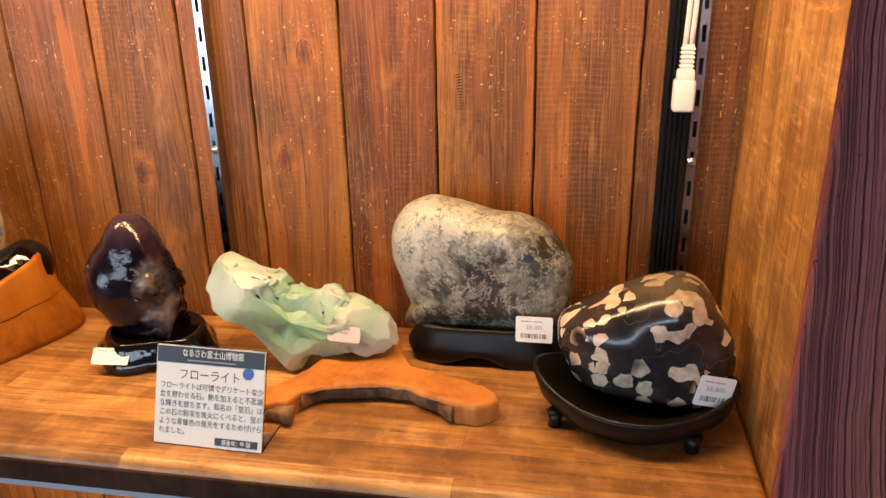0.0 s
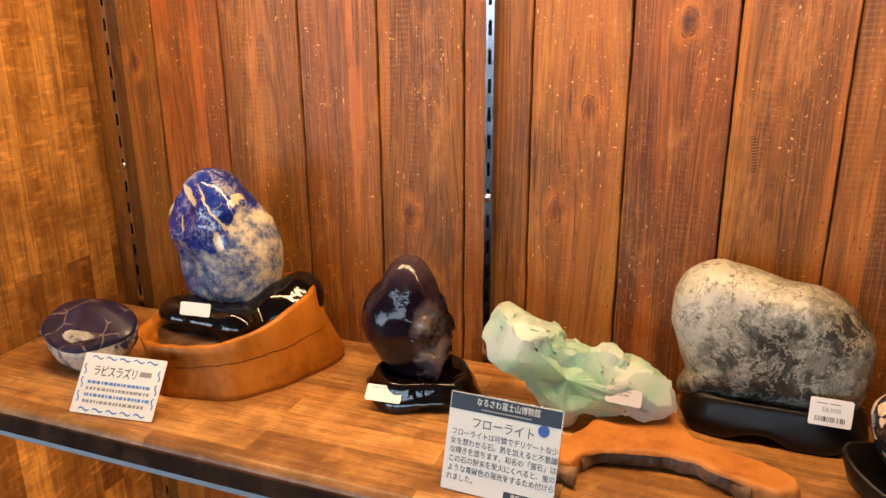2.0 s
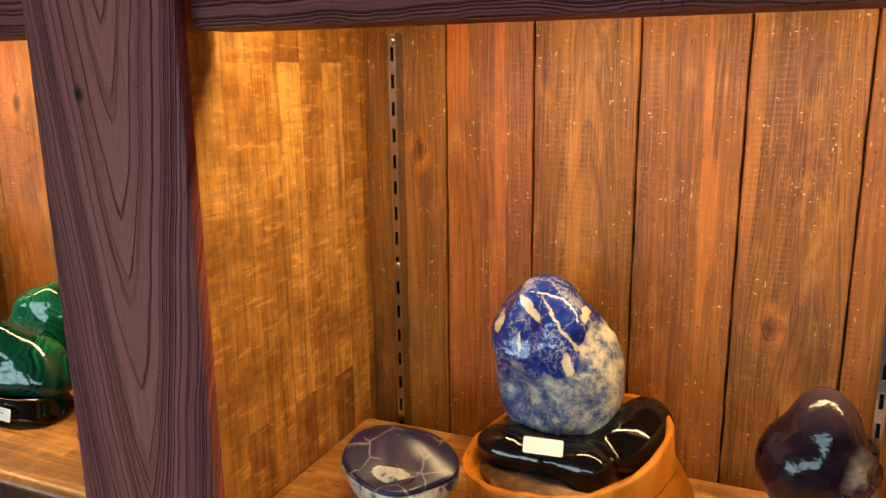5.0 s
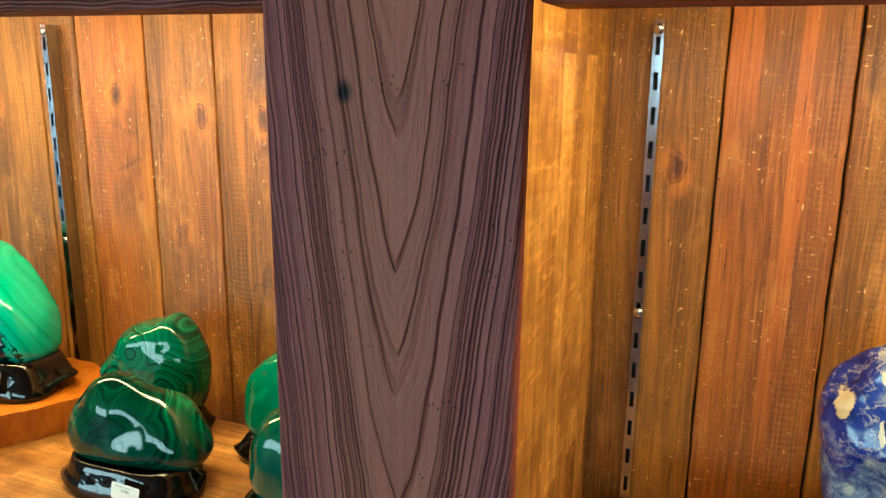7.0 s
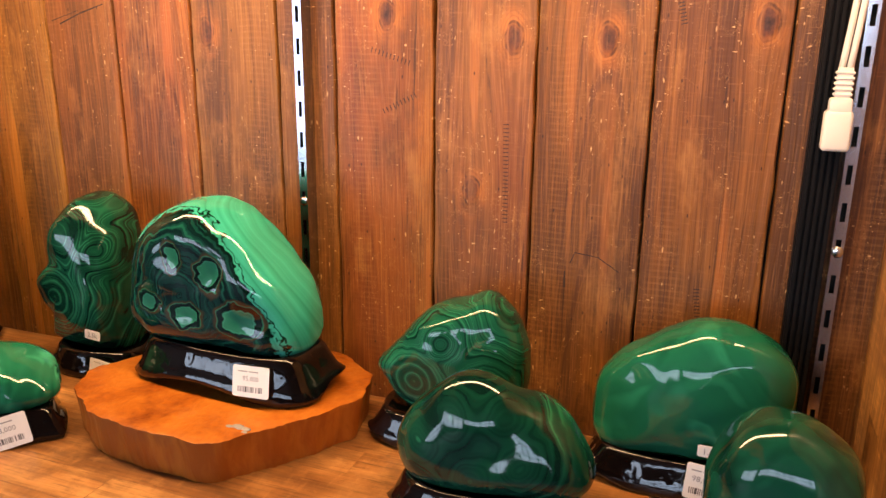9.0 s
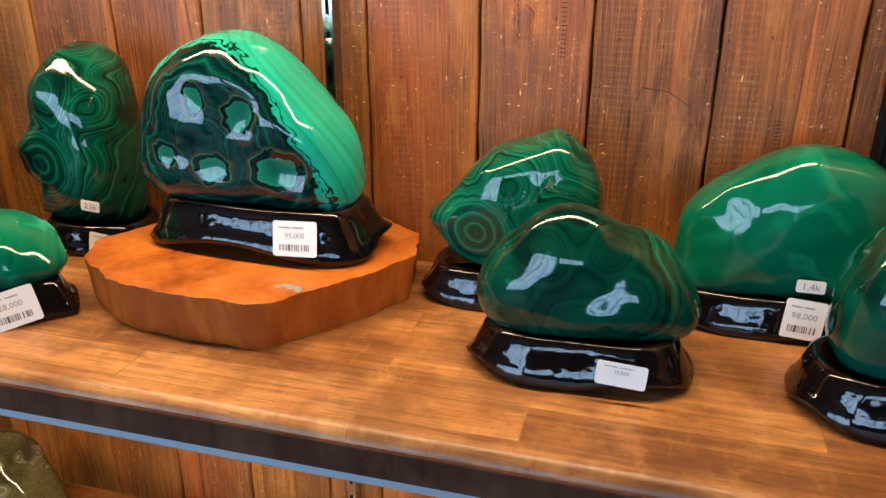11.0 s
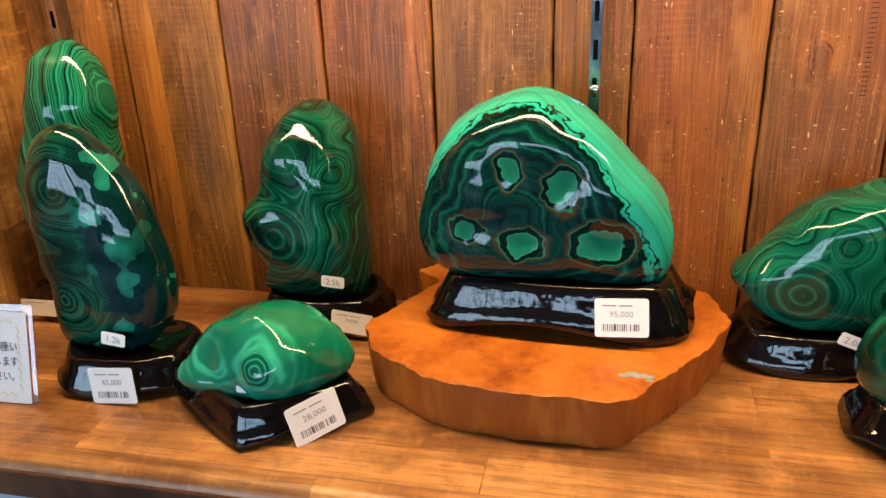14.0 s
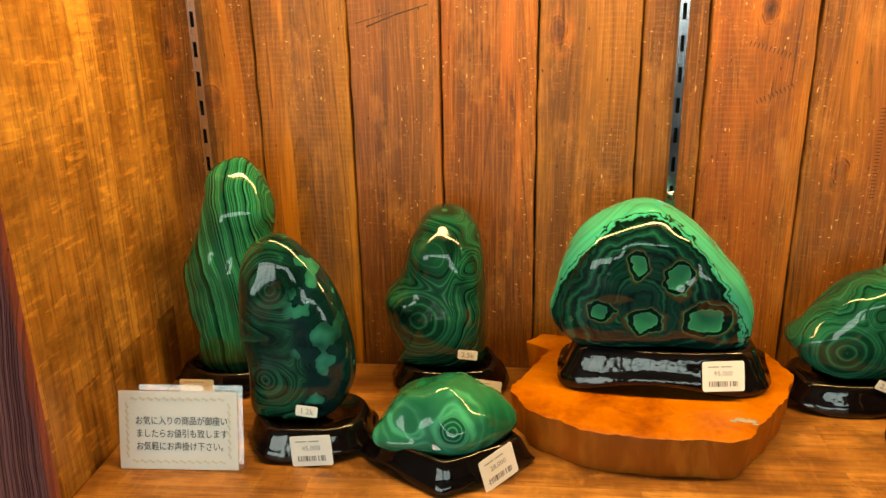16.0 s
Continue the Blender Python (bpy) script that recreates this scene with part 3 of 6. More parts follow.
def grey_stone():
    k = Mat("grey_veined_stone")
    v = k.coord()
    p = k.warp(v, 18.0, 0.045, 4.0)
    n = k.noise(p, 15.0, 7.0, 0.74)
    x, y, z = k.axes(v)[:3]
    pale = k.step(k.math("ADD", k.math("MULTIPLY", x, -4.0), k.math("MULTIPLY_ADD", z, 5.0, k.math("MULTIPLY", n, 0.7))), 0.55, 1.05)
    t = k.math("MULTIPLY_ADD", pale, 0.17, k.math("MULTIPLY_ADD", n, 1.25, -0.115))
    col = k.ramp(t, [(0.40, (0.016, 0.016, 0.012)), (0.475, (0.050, 0.050, 0.038)), (0.515, (0.155, 0.150, 0.118)), (0.60, (0.25, 0.24, 0.20)), (0.72, (0.44, 0.42, 0.36))])
    vein = k.math("ABSOLUTE", k.math("SUBTRACT", k.noise(k.vec("ADD", p, (7, 2, 5)), 38.0, 6.0, 0.7), 0.5))
    col = k.mix(k.math("MULTIPLY", k.math("SUBTRACT", 1.0, k.step(vein, 0.004, 0.026)), 0.62), col, (0.52, 0.50, 0.42))
    dk = k.math("ABSOLUTE", k.math("SUBTRACT", k.noise(k.vec("ADD", p, (1, 8, 3)), 30.0, 6.0, 0.7), 0.5))
    col = k.mix(k.math("MULTIPLY", k.math("SUBTRACT", 1.0, k.step(dk, 0.003, 0.02)), 0.6), col, (0.035, 0.034, 0.026))
    k.set(Base_Color=col, Roughness=0.45, Coat_Weight=0.1, Coat_Roughness=0.15)
    fleck = k.noise(k.warp(v, 60.0, 0.01, 3.0), 150.0, 4.0, 0.7)
    col = k.mix(k.math("MULTIPLY", k.step(fleck, 0.56, 0.66), 0.7), col, (0.045, 0.043, 0.034))
    k.put(k.b.inputs["Base Color"], col)
    k.bump(k.math("ADD", n, k.math("MULTIPLY", vein, 1.5)), 0.3, 0.002)
    return k.done()


def amethyst():
    k = Mat("dark_purple_fluorite")
    v = k.coord()
    p = k.warp(v, 30.0, 0.02, 3.0)
    x, y, z = k.axes(v)[:3]
    n = k.noise(p, 24.0, 4.0)
    band = k.line(k.math("ADD", k.math("MULTIPLY", z, 0.8), k.math("MULTIPLY_ADD", x, -0.5, k.math("MULTIPLY", n, 0.03))), 60.0)
    col = k.ramp(k.math("MULTIPLY_ADD", band, 0.4, k.math("MULTIPLY", n, 0.6)), [(0.36, (0.002, 0.001, 0.003)), (0.52, (0.009, 0.004, 0.010)), (0.64, (0.032, 0.015, 0.030)), (0.78, (0.11, 0.07, 0.10))])
    # a paler mauve is mixed in towards the top
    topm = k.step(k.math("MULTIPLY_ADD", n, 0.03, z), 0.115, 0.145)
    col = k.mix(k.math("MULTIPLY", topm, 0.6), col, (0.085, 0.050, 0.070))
    d = k.length(k.scale(k.vec("SUBTRACT", p, (0.026, -0.03, 0.060)), (1.5, 0.5, 0.7)))
    m = k.math("MULTIPLY", k.math("SUBTRACT", 1.0, k.step(d, 0.012, 0.026)), k.step(n, 0.36, 0.50))
    col = k.mix(k.math("MULTIPLY", m, 0.8), col, k.ramp(n, [(0.4, (0.06, 0.045, 0.045)), (0.55, (0.24, 0.19, 0.18)), (0.7, (0.46, 0.42, 0.36))]))
    k.set(Base_Color=col, Roughness=0.13, Specular_IOR_Level=0.42)
    k.bump(k.noise(v, 70.0, 3.0), 0.35, 0.003)
    return k.done()


def fluorite():
    k = Mat("pale_green_fluorite")
    v = k.coord()
    p = k.warp(v, 24.0, 0.02, 3.0)
    n = k.noise(p, 20.0, 4.0, 0.6)
    x, y, z = k.axes(v)[:3]
    mid = k.math("SUBTRACT", 1.0, k.step(k.length(k.scale(k.vec("SUBTRACT", p, (-0.005, -0.02, 0.035)), (0.8, 0.5, 1.2))), 0.015, 0.055))
    col = k.ramp(k.math("MULTIPLY_ADD", mid, -0.22, n), [(0.16, (0.26, 0.58, 0.44)), (0.36, (0.45, 0.70, 0.55)), (0.56, (0.68, 0.78, 0.72))])
    brown = k.step(k.math("ADD", k.math("MULTIPLY", z, 6.0), k.math("MULTIPLY", x, -6.0)), 0.86, 0.95)
    col = k.mix(k.math("MULTIPLY", brown, 0.4), col, (0.32, 0.26, 0.16))
    k.set(Base_Color=col, Roughness=0.36, Subsurface_Weight=0.55, Subsurface_Radius=(0.02, 0.03, 0.02), Subsurface_Scale=0.6, Transmission_Weight=0.30, IOR=1.43)
    k.bump(k.noise(v, 70.0, 4.0, 0.6), 0.5, 0.003)
    return k.done()


def burl(name, lo, mid, hi, bark=True, crack=False):
    """Varnished root wood, orange, with flame figure; bark adds grooves and painted shade on steep faces."""
    k = Mat(name)
    v = k.coord()
    p = k.warp(v, 14.0, 0.03, 3.0)
    n = k.noise(k.scale(p, (26.0, 26.0, 9.0)), 1.0, 4.0, 0.6)
    f = k.noise(k.scale(p, (160.0, 160.0, 30.0)), 1.0, 3.0)
    col = k.ramp(k.math("MULTIPLY_ADD", f, 0.25, k.math("MULTIPLY", n, 0.75)), [(0.32, lo), (0.48, mid), (0.66, hi)])
    # Steep faces mix in a darker mid: painted shade plus grooved bark streaks.
    if bark:
        nz = k.axes(k.node("TexCoord", 1))[2]
        side = k.math("SUBTRACT", 1.0, k.step(nz, 0.25, 0.6))
        fl = k.noise(k.scale(p, (70.0, 70.0, 16.0)), 1.0, 4.0)
        col = k.mix(k.math("MULTIPLY", side, k.math("MULTIPLY_ADD", k.step(fl, 0.42, 0.58), 0.60, 0.38)), col, (mid[0] * 0.74, mid[1] * 0.60, mid[2] * 0.60))
    if crack:
        cx, cy, cz = k.axes(k.warp(v, 45.0, 0.006, 3.0))[:3]
        off = k.math("ABSOLUTE", k.math("SUBTRACT", cz, k.math("MULTIPLY_ADD", cx, 0.10, 0.029)))
        col = k.mix(k.math("MULTIPLY", k.math("SUBTRACT", 1.0, k.step(off, 0.0002, 0.0008)), k.step(k.noise(v, 14.0), 0.44, 0.50)), col, (0.07, 0.020, 0.006))
        rub = k.step(k.noise(p, 30.0, 4.0, 0.6), 0.52, 0.66)
        col = k.mix(k.math("MULTIPLY", rub, 0.5), col, tuple(c * 0.7 for c in lo))
    k.set(Base_Color=col, Roughness=0.40, Specular_IOR_Level=0.25)
    k.bump(k.math("ADD", n, k.math("MULTIPLY", f, 0.4)), 0.4, 0.004)
    return k.done()


def lacquer():
    k = Mat("black_lacquer")
    v = k.coord()
    n = k.noise(k.scale(v, (40.0, 40.0, 90.0)), 1.0, 2.0)
    k.set(Base_Color=k.mix(n, (0.0025, 0.002, 0.002), (0.007, 0.004, 0.004)), Roughness=0.07, Specular_IOR_Level=0.5)
    k.bump(k.noise(v, 60.0, 2.0), 0.20, 0.004)
    return k.done()


def barcode_print():
    """Fine black upright bars of uneven width printed on white."""
    k = Mat("barcode_print")
    x = k.axes(k.coord())[0]
    bar = k.math("MULTIPLY_ADD", k.line(x, 900.0, 0.0), 0.9, k.math("MULTIPLY", k.math("SINE", k.math("MULTIPLY", x, 5200.0)), 0.18))
    return k.set(Base_Color=k.mix(k.step(bar, 0.43, 0.47), (0.80, 0.78, 0.75), (0.09, 0.085, 0.085)), Roughness=0.55).done()


def clear(name, tint=(1, 1, 1), rough=0.02):
    k = Mat(name)
    return k.set(Base_Color=tint, Roughness=rough, Transmission_Weight=1.0, IOR=1.49).done()


M_PLANK = wood_planks()
M_POST = wood_post("dark_post_wood", tone=1.15)
M_BEAM = wood_post("dark_beam_wood", arch=False, tone=0.8)
M_SHELF = wood_staves("shelf_stave_wood", "x", (0.195, 0.070, 0.020), (0.385, 0.157, 0.046), (0.56, 0.270, 0.092), 0.36, 0.032, 0.24)
# paler copy of the shelf wood, used for bay one's board
M_SHELF_PALE = wood_staves("paler_shelf_stave_wood", "x", (0.25, 0.096, 0.030), (0.46, 0.200, 0.064), (0.62, 0.32, 0.120), 0.40, 0.032, 0.24)
M_SIDE = wood_staves("side_panel_stave_wood", "z", (0.21, 0.075, 0.018), (0.37, 0.150, 0.036), (0.50, 0.240, 0.070), 0.42, 0.034, 0.30)
M_EDGE = wood_staves("dark_shelf_edge_wood", "x", (0.050, 0.018, 0.010), (0.088, 0.034, 0.018), (0.14, 0.056, 0.028), 0.80, 0.03, 0.5)
M_STEEL = plain("zinc_steel", (0.46, 0.48, 0.52), 0.17, 1.0)
M_SCREW = plain("screw_steel", (0.60, 0.60, 0.58), 0.22, 1.0)
M_ALU = plain("brushed_aluminium", (0.62, 0.66, 0.72), 0.40, 0.5)
M_GAP = plain("dark_gap", (0.010, 0.008, 0.007), 0.8)
M_DENT = plain("old_dark_dent", (0.030, 0.012, 0.007), 0.7)
M_RUBBER = plain("black_ribbed_plastic", (0.006, 0.006, 0.007), 0.6, spec=0.12)
M_WHITE = plain("white_plastic", (0.78, 0.76, 0.71), 0.38, grain=0.03)
M_PAPER = plain("white_paper", (0.88, 0.86, 0.82), 0.55, grain=0.02)
M_CREAM = plain("greyed_laminated_paper", (0.70, 0.70, 0.70), 0.4, grain=0.03)
M_INK = plain("grey_ink", (0.10, 0.09, 0.09), 0.6)
M_FAINT = plain("faint_grey_ink", (0.34, 0.32, 0.31), 0.6)
M_BLACK = plain("black_ink", (0.012, 0.012, 0.014), 0.5)
M_NAVY = plain("navy_print", (0.020, 0.026, 0.045), 0.45)
M_BLUE = plain("blue_print", (0.02, 0.10, 0.42), 0.4)
M_SKYBLUE = plain("light_blue_print", (0.10, 0.27, 0.62), 0.5)
M_GOLD = plain("pale_gold_print", (0.66, 0.60, 0.46), 0.5)
M_CODE = barcode_print()
M_LACQ = lacquer()
M_EBONY = plain("black_stained_wood", (0.008, 0.006, 0.005), 0.34, spec=0.22)
M_POT = burl("orange_root_wood", (0.28, 0.075, 0.010), (0.46, 0.150, 0.022), (0.56, 0.200, 0.034), bark=False, crack=True)
M_SLAB = burl("orange_slab_wood", (0.22, 0.046, 0.007), (0.44, 0.120, 0.016), (0.58, 0.195, 0.032))
M_DRIFT = burl("orange_driftwood", (0.30, 0.092, 0.022), (0.50, 0.180, 0.046), (0.60, 0.240, 0.070), bark=False)
M_BARK = burl("brown_bark", (0.035, 0.016, 0.010), (0.13, 0.066, 0.036), (0.34, 0.190, 0.110), bark=False)
M_ACRYL = clear("clear_acrylic")
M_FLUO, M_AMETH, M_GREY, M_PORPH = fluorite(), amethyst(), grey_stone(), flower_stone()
M_LAPIS, M_HALF, M_FACE = lapis("lapis_blue_stone", 0.118), rough_lapis(), lapis_face()
M_WALL = plain("brown_boarded_room", (0.13, 0.10, 0.08), 0.8)
M_FLOOR = plain("grey_floor", (0.11, 0.09, 0.075), 0.6)
M_MOSS = malachite("moss_green_stone", [], (0.020, 0.018, 0.007), (0.070, 0.070, 0.026), (0.26, 0.24, 0.15), 30.0, (45.0, 45.0, 45.0), murk=0.4, fine=0.2)

# ---- builders ----
SHELF_Z, SHELF_FRONT, SHELF_BACK, WALL_Y, POST_Y = 1.136, 0.453, 0.692, 0.716, 0.44


def finish(name, bm, material, parent=None, label="", smooth=False, angle=None):
    me = bpy.data.meshes.new(name)
    bmesh.ops.recalc_face_normals(bm, faces=bm.faces)
    bm.to_mesh(me)
    bm.free()
    for m in (material if isinstance(material, list) else [material]):
        me.materials.append(m)
    if smooth:
        me.polygons.foreach_set("use_smooth", [True] * len(me.polygons))
        if angle:
            me.set_sharp_from_angle(angle=radians(angle))
    ob = new(name, me)
    ob.parent = parent
    if label:
        ob["label"] = label
    return ob


def part(name, bm, material, parent, label="", smooth=False, angle=None):
    return finish(name, bm, material, parent, label, smooth, angle)


def add_box(bm, x0, x1, y0, y1, z0, z1, bevel=0.0, seg=2, mat=0):
    vs = [bm.verts.new((x, y, z)) for x in (x0, x1) for y in (y0, y1) for z in (z0, z1)]
    fs = [bm.faces.new([vs[i] for i in q]) for q in ((0, 1, 3, 2), (4, 6, 7, 5), (0, 4, 5, 1), (2, 3, 7, 6), (0, 2, 6, 4), (1, 5, 7, 3))]
    for f in fs:
        f.material_index = mat
    if bevel:
        es = list({e for f in fs for e in f.edges})
        bmesh.ops.bevel(bm, geom=es, offset=bevel, segments=seg, affect="EDGES", profile=0.5)
    return bm


def box(x0, x1, y0, y1, z0, z1, bevel=0.0, seg=2):
    return add_box(bmesh.new(), x0, x1, y0, y1, z0, z1, bevel, seg)


def loft(rings, cap_start=True, cap_end=True, bm=None):
    """Skins closed loops of points, one after another."""
    bm = bm or bmesh.new()
    rows = [[bm.verts.new(p) for p in r] for r in rings]
    n = len(rows[0])
    for a, b in zip(rows, rows[1:]):
        for i in range(n):
            bm.faces.new((a[i], a[(i + 1) % n], b[(i + 1) % n], b[i]))
    if cap_start:
        bm.faces.new(rows[0][::-1])
    if cap_end:
        bm.faces.new(rows[-1])
    return bm


def spline(pts, n):
    """n points along the closed smooth curve through the control points."""
    m, out = len(pts), []
    for i in range(n):
        u = i * m / n
        j, f = int(u), u - int(u)
        p = [Vector(pts[(j + o) % m]) for o in (-1, 0, 1, 2)]
        out.append(0.5 * ((2 * p[1]) + (p[2] - p[0]) * f + (2 * p[0] - 5 * p[1] + 4 * p[2] - p[3]) * f ** 2 + (3 * p[1] - p[0] - 3 * p[2] + p[3]) * f ** 3))
    return out


def shave(p, cuts):
    """Presses a point onto flat facets, each a point (mm) and a normal."""
    for cx, cy, cz, nx, ny, nz in cuts:
        n = Vector((nx, ny, nz)).normalized()
        over = (p - Vector((cx, cy, cz)) * 0.001).dot(n)
        if over > 0:
            aside = (p - Vector((cx, cy, cz)) * 0.001).length_squared - over * over
            p -= n * over * min(0.94, 1.7 * math.exp(-aside / 0.034 ** 2))


def carve(blobs, cuts=(), scoops=(), soft=6.0, n=96, m=60, lumps=0.0, seed=0.0, crag=0.0, rough=None):
    """A stone in the round: ellipsoids (centre and radii, mm) melted together, then flattened by cuts and hollowed by scoops."""
    b = np.array(blobs, float)
    c = b[:, :3].mean(axis=0)
    th = np.linspace(0.02, math.pi - 0.02, m + 1)[:, None]
    ph = np.linspace(0, 2 * math.pi, n, endpoint=False)[None, :]
    d = np.stack([np.sin(th) * np.cos(ph), np.sin(th) * np.sin(ph), np.cos(th) * np.ones_like(ph)], axis=-1)

    def solid(p):
        u = np.zeros(p.shape[:-1])
        for cx, cy, cz, rx, ry, rz in b:
            q = np.sqrt((((p - (cx, cy, cz)) / (rx, ry, rz)) ** 2).sum(axis=-1))
            u += np.exp(-(q - 1) * min(rx, ry, rz) / soft)
        f = -soft * np.log(u + 1e-30)
        for cx, cy, cz, r in scoops:
            h = r - np.sqrt(((p - (cx, cy, cz)) ** 2).sum(axis=-1))
            f = np.where(np.abs(f - h) < 8, (f + h) / 2 + 2 + (f - h) ** 2 / 32, np.maximum(f, h))
        return f

    far = np.zeros(d.shape[:-1])
    for r in np.linspace(2, 140, 140):
        far = np.where(solid(c + d * r) < 0, r, far)
    lo, hi = far, far + 1.0
    for _ in range(8):
        mid = (lo + hi) / 2
        inside = solid(c + d * mid[..., None]) < 0
        lo, hi = np.where(inside, mid, lo), np.where(inside, hi, mid)
    rows = []
    for ring in (c + d * lo[..., None]) * 0.001:
        row = []
        for q in ring:
            p = Vector(q)
            shave(p, cuts)
            p += noise.noise_vector(p * 24 + Vector((seed, 3 * seed, 0))) * lumps
            k = crag * (rough(p) if rough else 1.0)
            if k:
                o = noise.noise_vector(p * 70 + Vector((seed, 0, 0)))
                p += o * k * 0.5 + (noise.cell_vector(p * 62 + o * 0.7) - Vector((0.5, 0.5, 0.5))) * k
            row.append(p)
        rows.append(row)
    bm = loft(rows[::-1])
    bmesh.ops.poke(bm, faces=[f for f in bm.faces if len(f.verts) == n])
    return bm


def carved(name, x, y, blobs, material, label, category="stone", z=SHELF_Z, yaw=0.0, group="", angle=None, **kw):
    ob = finish(name, carve(blobs, **kw), material, smooth=True, angle=angle)
    ob.matrix_world = pose(x, y, z, 0, 0, yaw)
    return tagged(ob, label, category, group)


def stone_bm(outline, thick, lumps=0.004, seed=0.0, blunt=0.62, n=72, m=22, crag=0.0, dish=(), cuts=()):
    """A water-worn stone: its front outline (mm) swells out to the thickness; lumps and crags roughen it."""
    ring = [p * 0.001 for p in spline(outline, n)]
    c = sum(ring, Vector((0, 0))) / n
    rows = []
    for j in range(m + 1):
        a = -math.pi / 2 + math.pi * (0.03 + 0.94 * j / m)
        s, y = math.cos(a) ** blunt, thick / 2 * math.copysign(abs(math.sin(a)) ** 0.85, a)
        row = []
        for q in ring:
            d = (q - c) * s
            p = Vector((c.x + d.x, y, c.y + d.y))
            o = noise.noise_vector(p * 22 + Vector((seed, 3 * seed, 0)))
            p += Vector((o.x * 0.5, o.y, o.z * 0.5)) * lumps + noise.noise_vector(p * 55 + Vector((0, seed, 0))) * lumps * 0.3
            if crag:
                o = noise.noise_vector(p * 70 + Vector((seed, 0, 0)))
                cell = noise.cell_vector(p * 48 + o * 0.8)
                p += (o * 0.5 + cell - Vector((0.5, 0.5, 0.5))) * crag * min(1.0, s * 1.3) ** 2
            for dx, dz, r, deep in dish:
                w = math.exp(-((p.x - dx) ** 2 + (p.z - dz) ** 2) / r ** 2)
                if y < 0:
                    p.y += deep * w
            shave(p, cuts)
            row.append(p)
        rows.append(row)
    bm = loft(rows)
    for end in (0, -1):
        f = [f for f in bm.faces if len(f.verts) == n][0 if end == 0 else -1]
        bmesh.ops.poke(bm, faces=[f])
    return bm


def stone(name, x, y, outline, thick, material, label, category="stone", z=SHELF_Z, yaw=0.0, group="", flat=False, tilt=0.0, **kw):
    ob = finish(name, stone_bm(outline, thick, **kw), material, smooth=True, angle=28 if flat else None)
    ob.matrix_world = pose(x, y, z, tilt, 0, yaw)
    return tagged(ob, label, category, group)


def stand(x, y, rx, ry, h, label="glossy black lacquered stand with curved feet under a stone", z=SHELF_Z, yaw=0.0, square=2.8, feet=4, phase=0.4, lump=0.10, seed=0.0, flare=1.04, arch=0.36, material=None, rise=0.0, crest=0.5):
    """A black lacquered base: flared, lobed, arched up between its feet, with a seat sunk in its top."""
    n = 64

    def loop(s, zf, wave=0.0):
        out = []
        for i in range(n):
            a = 2 * math.pi * i / n
            c, t = math.cos(a), math.sin(a)
            r = (abs(c) ** square + abs(t) ** square) ** (-1 / square)
            r *= 1 + lump * noise.noise(Vector((c * 1.6 + seed, t * 1.6, 0.3)))
            up = wave * max(0.0, math.sin(feet * a / 2 + phase) ** 2 - 0.25) * h
            out.append(Vector((rx * r * s * c, ry * r * s * t, zf * h * (1 + rise * max(0.0, math.cos(a - crest))) + up)))
        return out

    rings = [loop(0.80, 0.12, arch), loop(0.95 * flare, 0.0, arch), loop(1.0 * flare, 0.05, arch), loop(1.02 * flare, 0.16, arch * 0.9), loop(0.985, 0.36, arch * 0.5), loop(0.945, 0.58, arch * 0.2),
             loop(0.905, 0.78), loop(0.875, 0.91), loop(0.84, 0.98), loop(0.805, 1.0), loop(0.76, 0.97), loop(0.70, 0.86), loop(0.30, 0.74)]
    bm = loft(rings)
    top = tagged(finish("stone_stand", bm, material or M_LACQ, smooth=True), label, "stand", "black stone stands")
    top.matrix_world = pose(x, y, z, 0, 0, yaw)
    return top


def text_part(body, size, material, parent, m, name="lettering", align="LEFT", wide=1.0):
    cu = bpy.data.curves.new(name, "FONT")
    cu.body, cu.size, cu.align_x, cu.resolution_u, cu.extrude = body, size, align, 2, 0.00008
    tmp = bpy.data.objects.new("tmp_text", cu)
    scene.collection.objects.link(tmp)
    me = bpy.data.meshes.new_from_object(tmp.evaluated_get(bpy.context.evaluated_depsgraph_get()))
    bpy.data.objects.remove(tmp)
    me.transform(Matrix.Diagonal((wide, 1, 1, 1)))
    me.materials.clear()
    me.materials.append(material)
    ob = new(name, me)
    ob.parent = parent
    ob.matrix_local = m
    return ob


def rounded(w, h, r, t, n=5):
    """A thin sheet in x and z with round corners, its front at y = -t."""
    pts = []
    for cx, cz, a0 in ((w / 2 - r, h / 2 - r, 0), (-w / 2 + r, h / 2 - r, 90), (-w / 2 + r, -h / 2 + r, 180), (w / 2 - r, -h / 2 + r, 270)):
        for i in range(n + 1):
            a = radians(a0 + 90 * i / n)
            pts.append((cx + r * math.cos(a), cz + r * math.sin(a)))
    return loft([[Vector((x, -t, z)) for x, z in pts], [Vector((x, 0, z)) for x, z in pts]])


def sheet_text(body, size, material, parent, x, z, y, align="LEFT", wide=1.0, name="lettering"):
    return text_part(body, size, material, parent, pose(x, y, z, 90), name, align, wide)


def bars(rects, y, t=0.0001):
    bm = bmesh.new()
    for x0, x1, z0, z1 in rects:
        add_box(bm, x0, x1, y - t, y, z0, z1)
    return bm


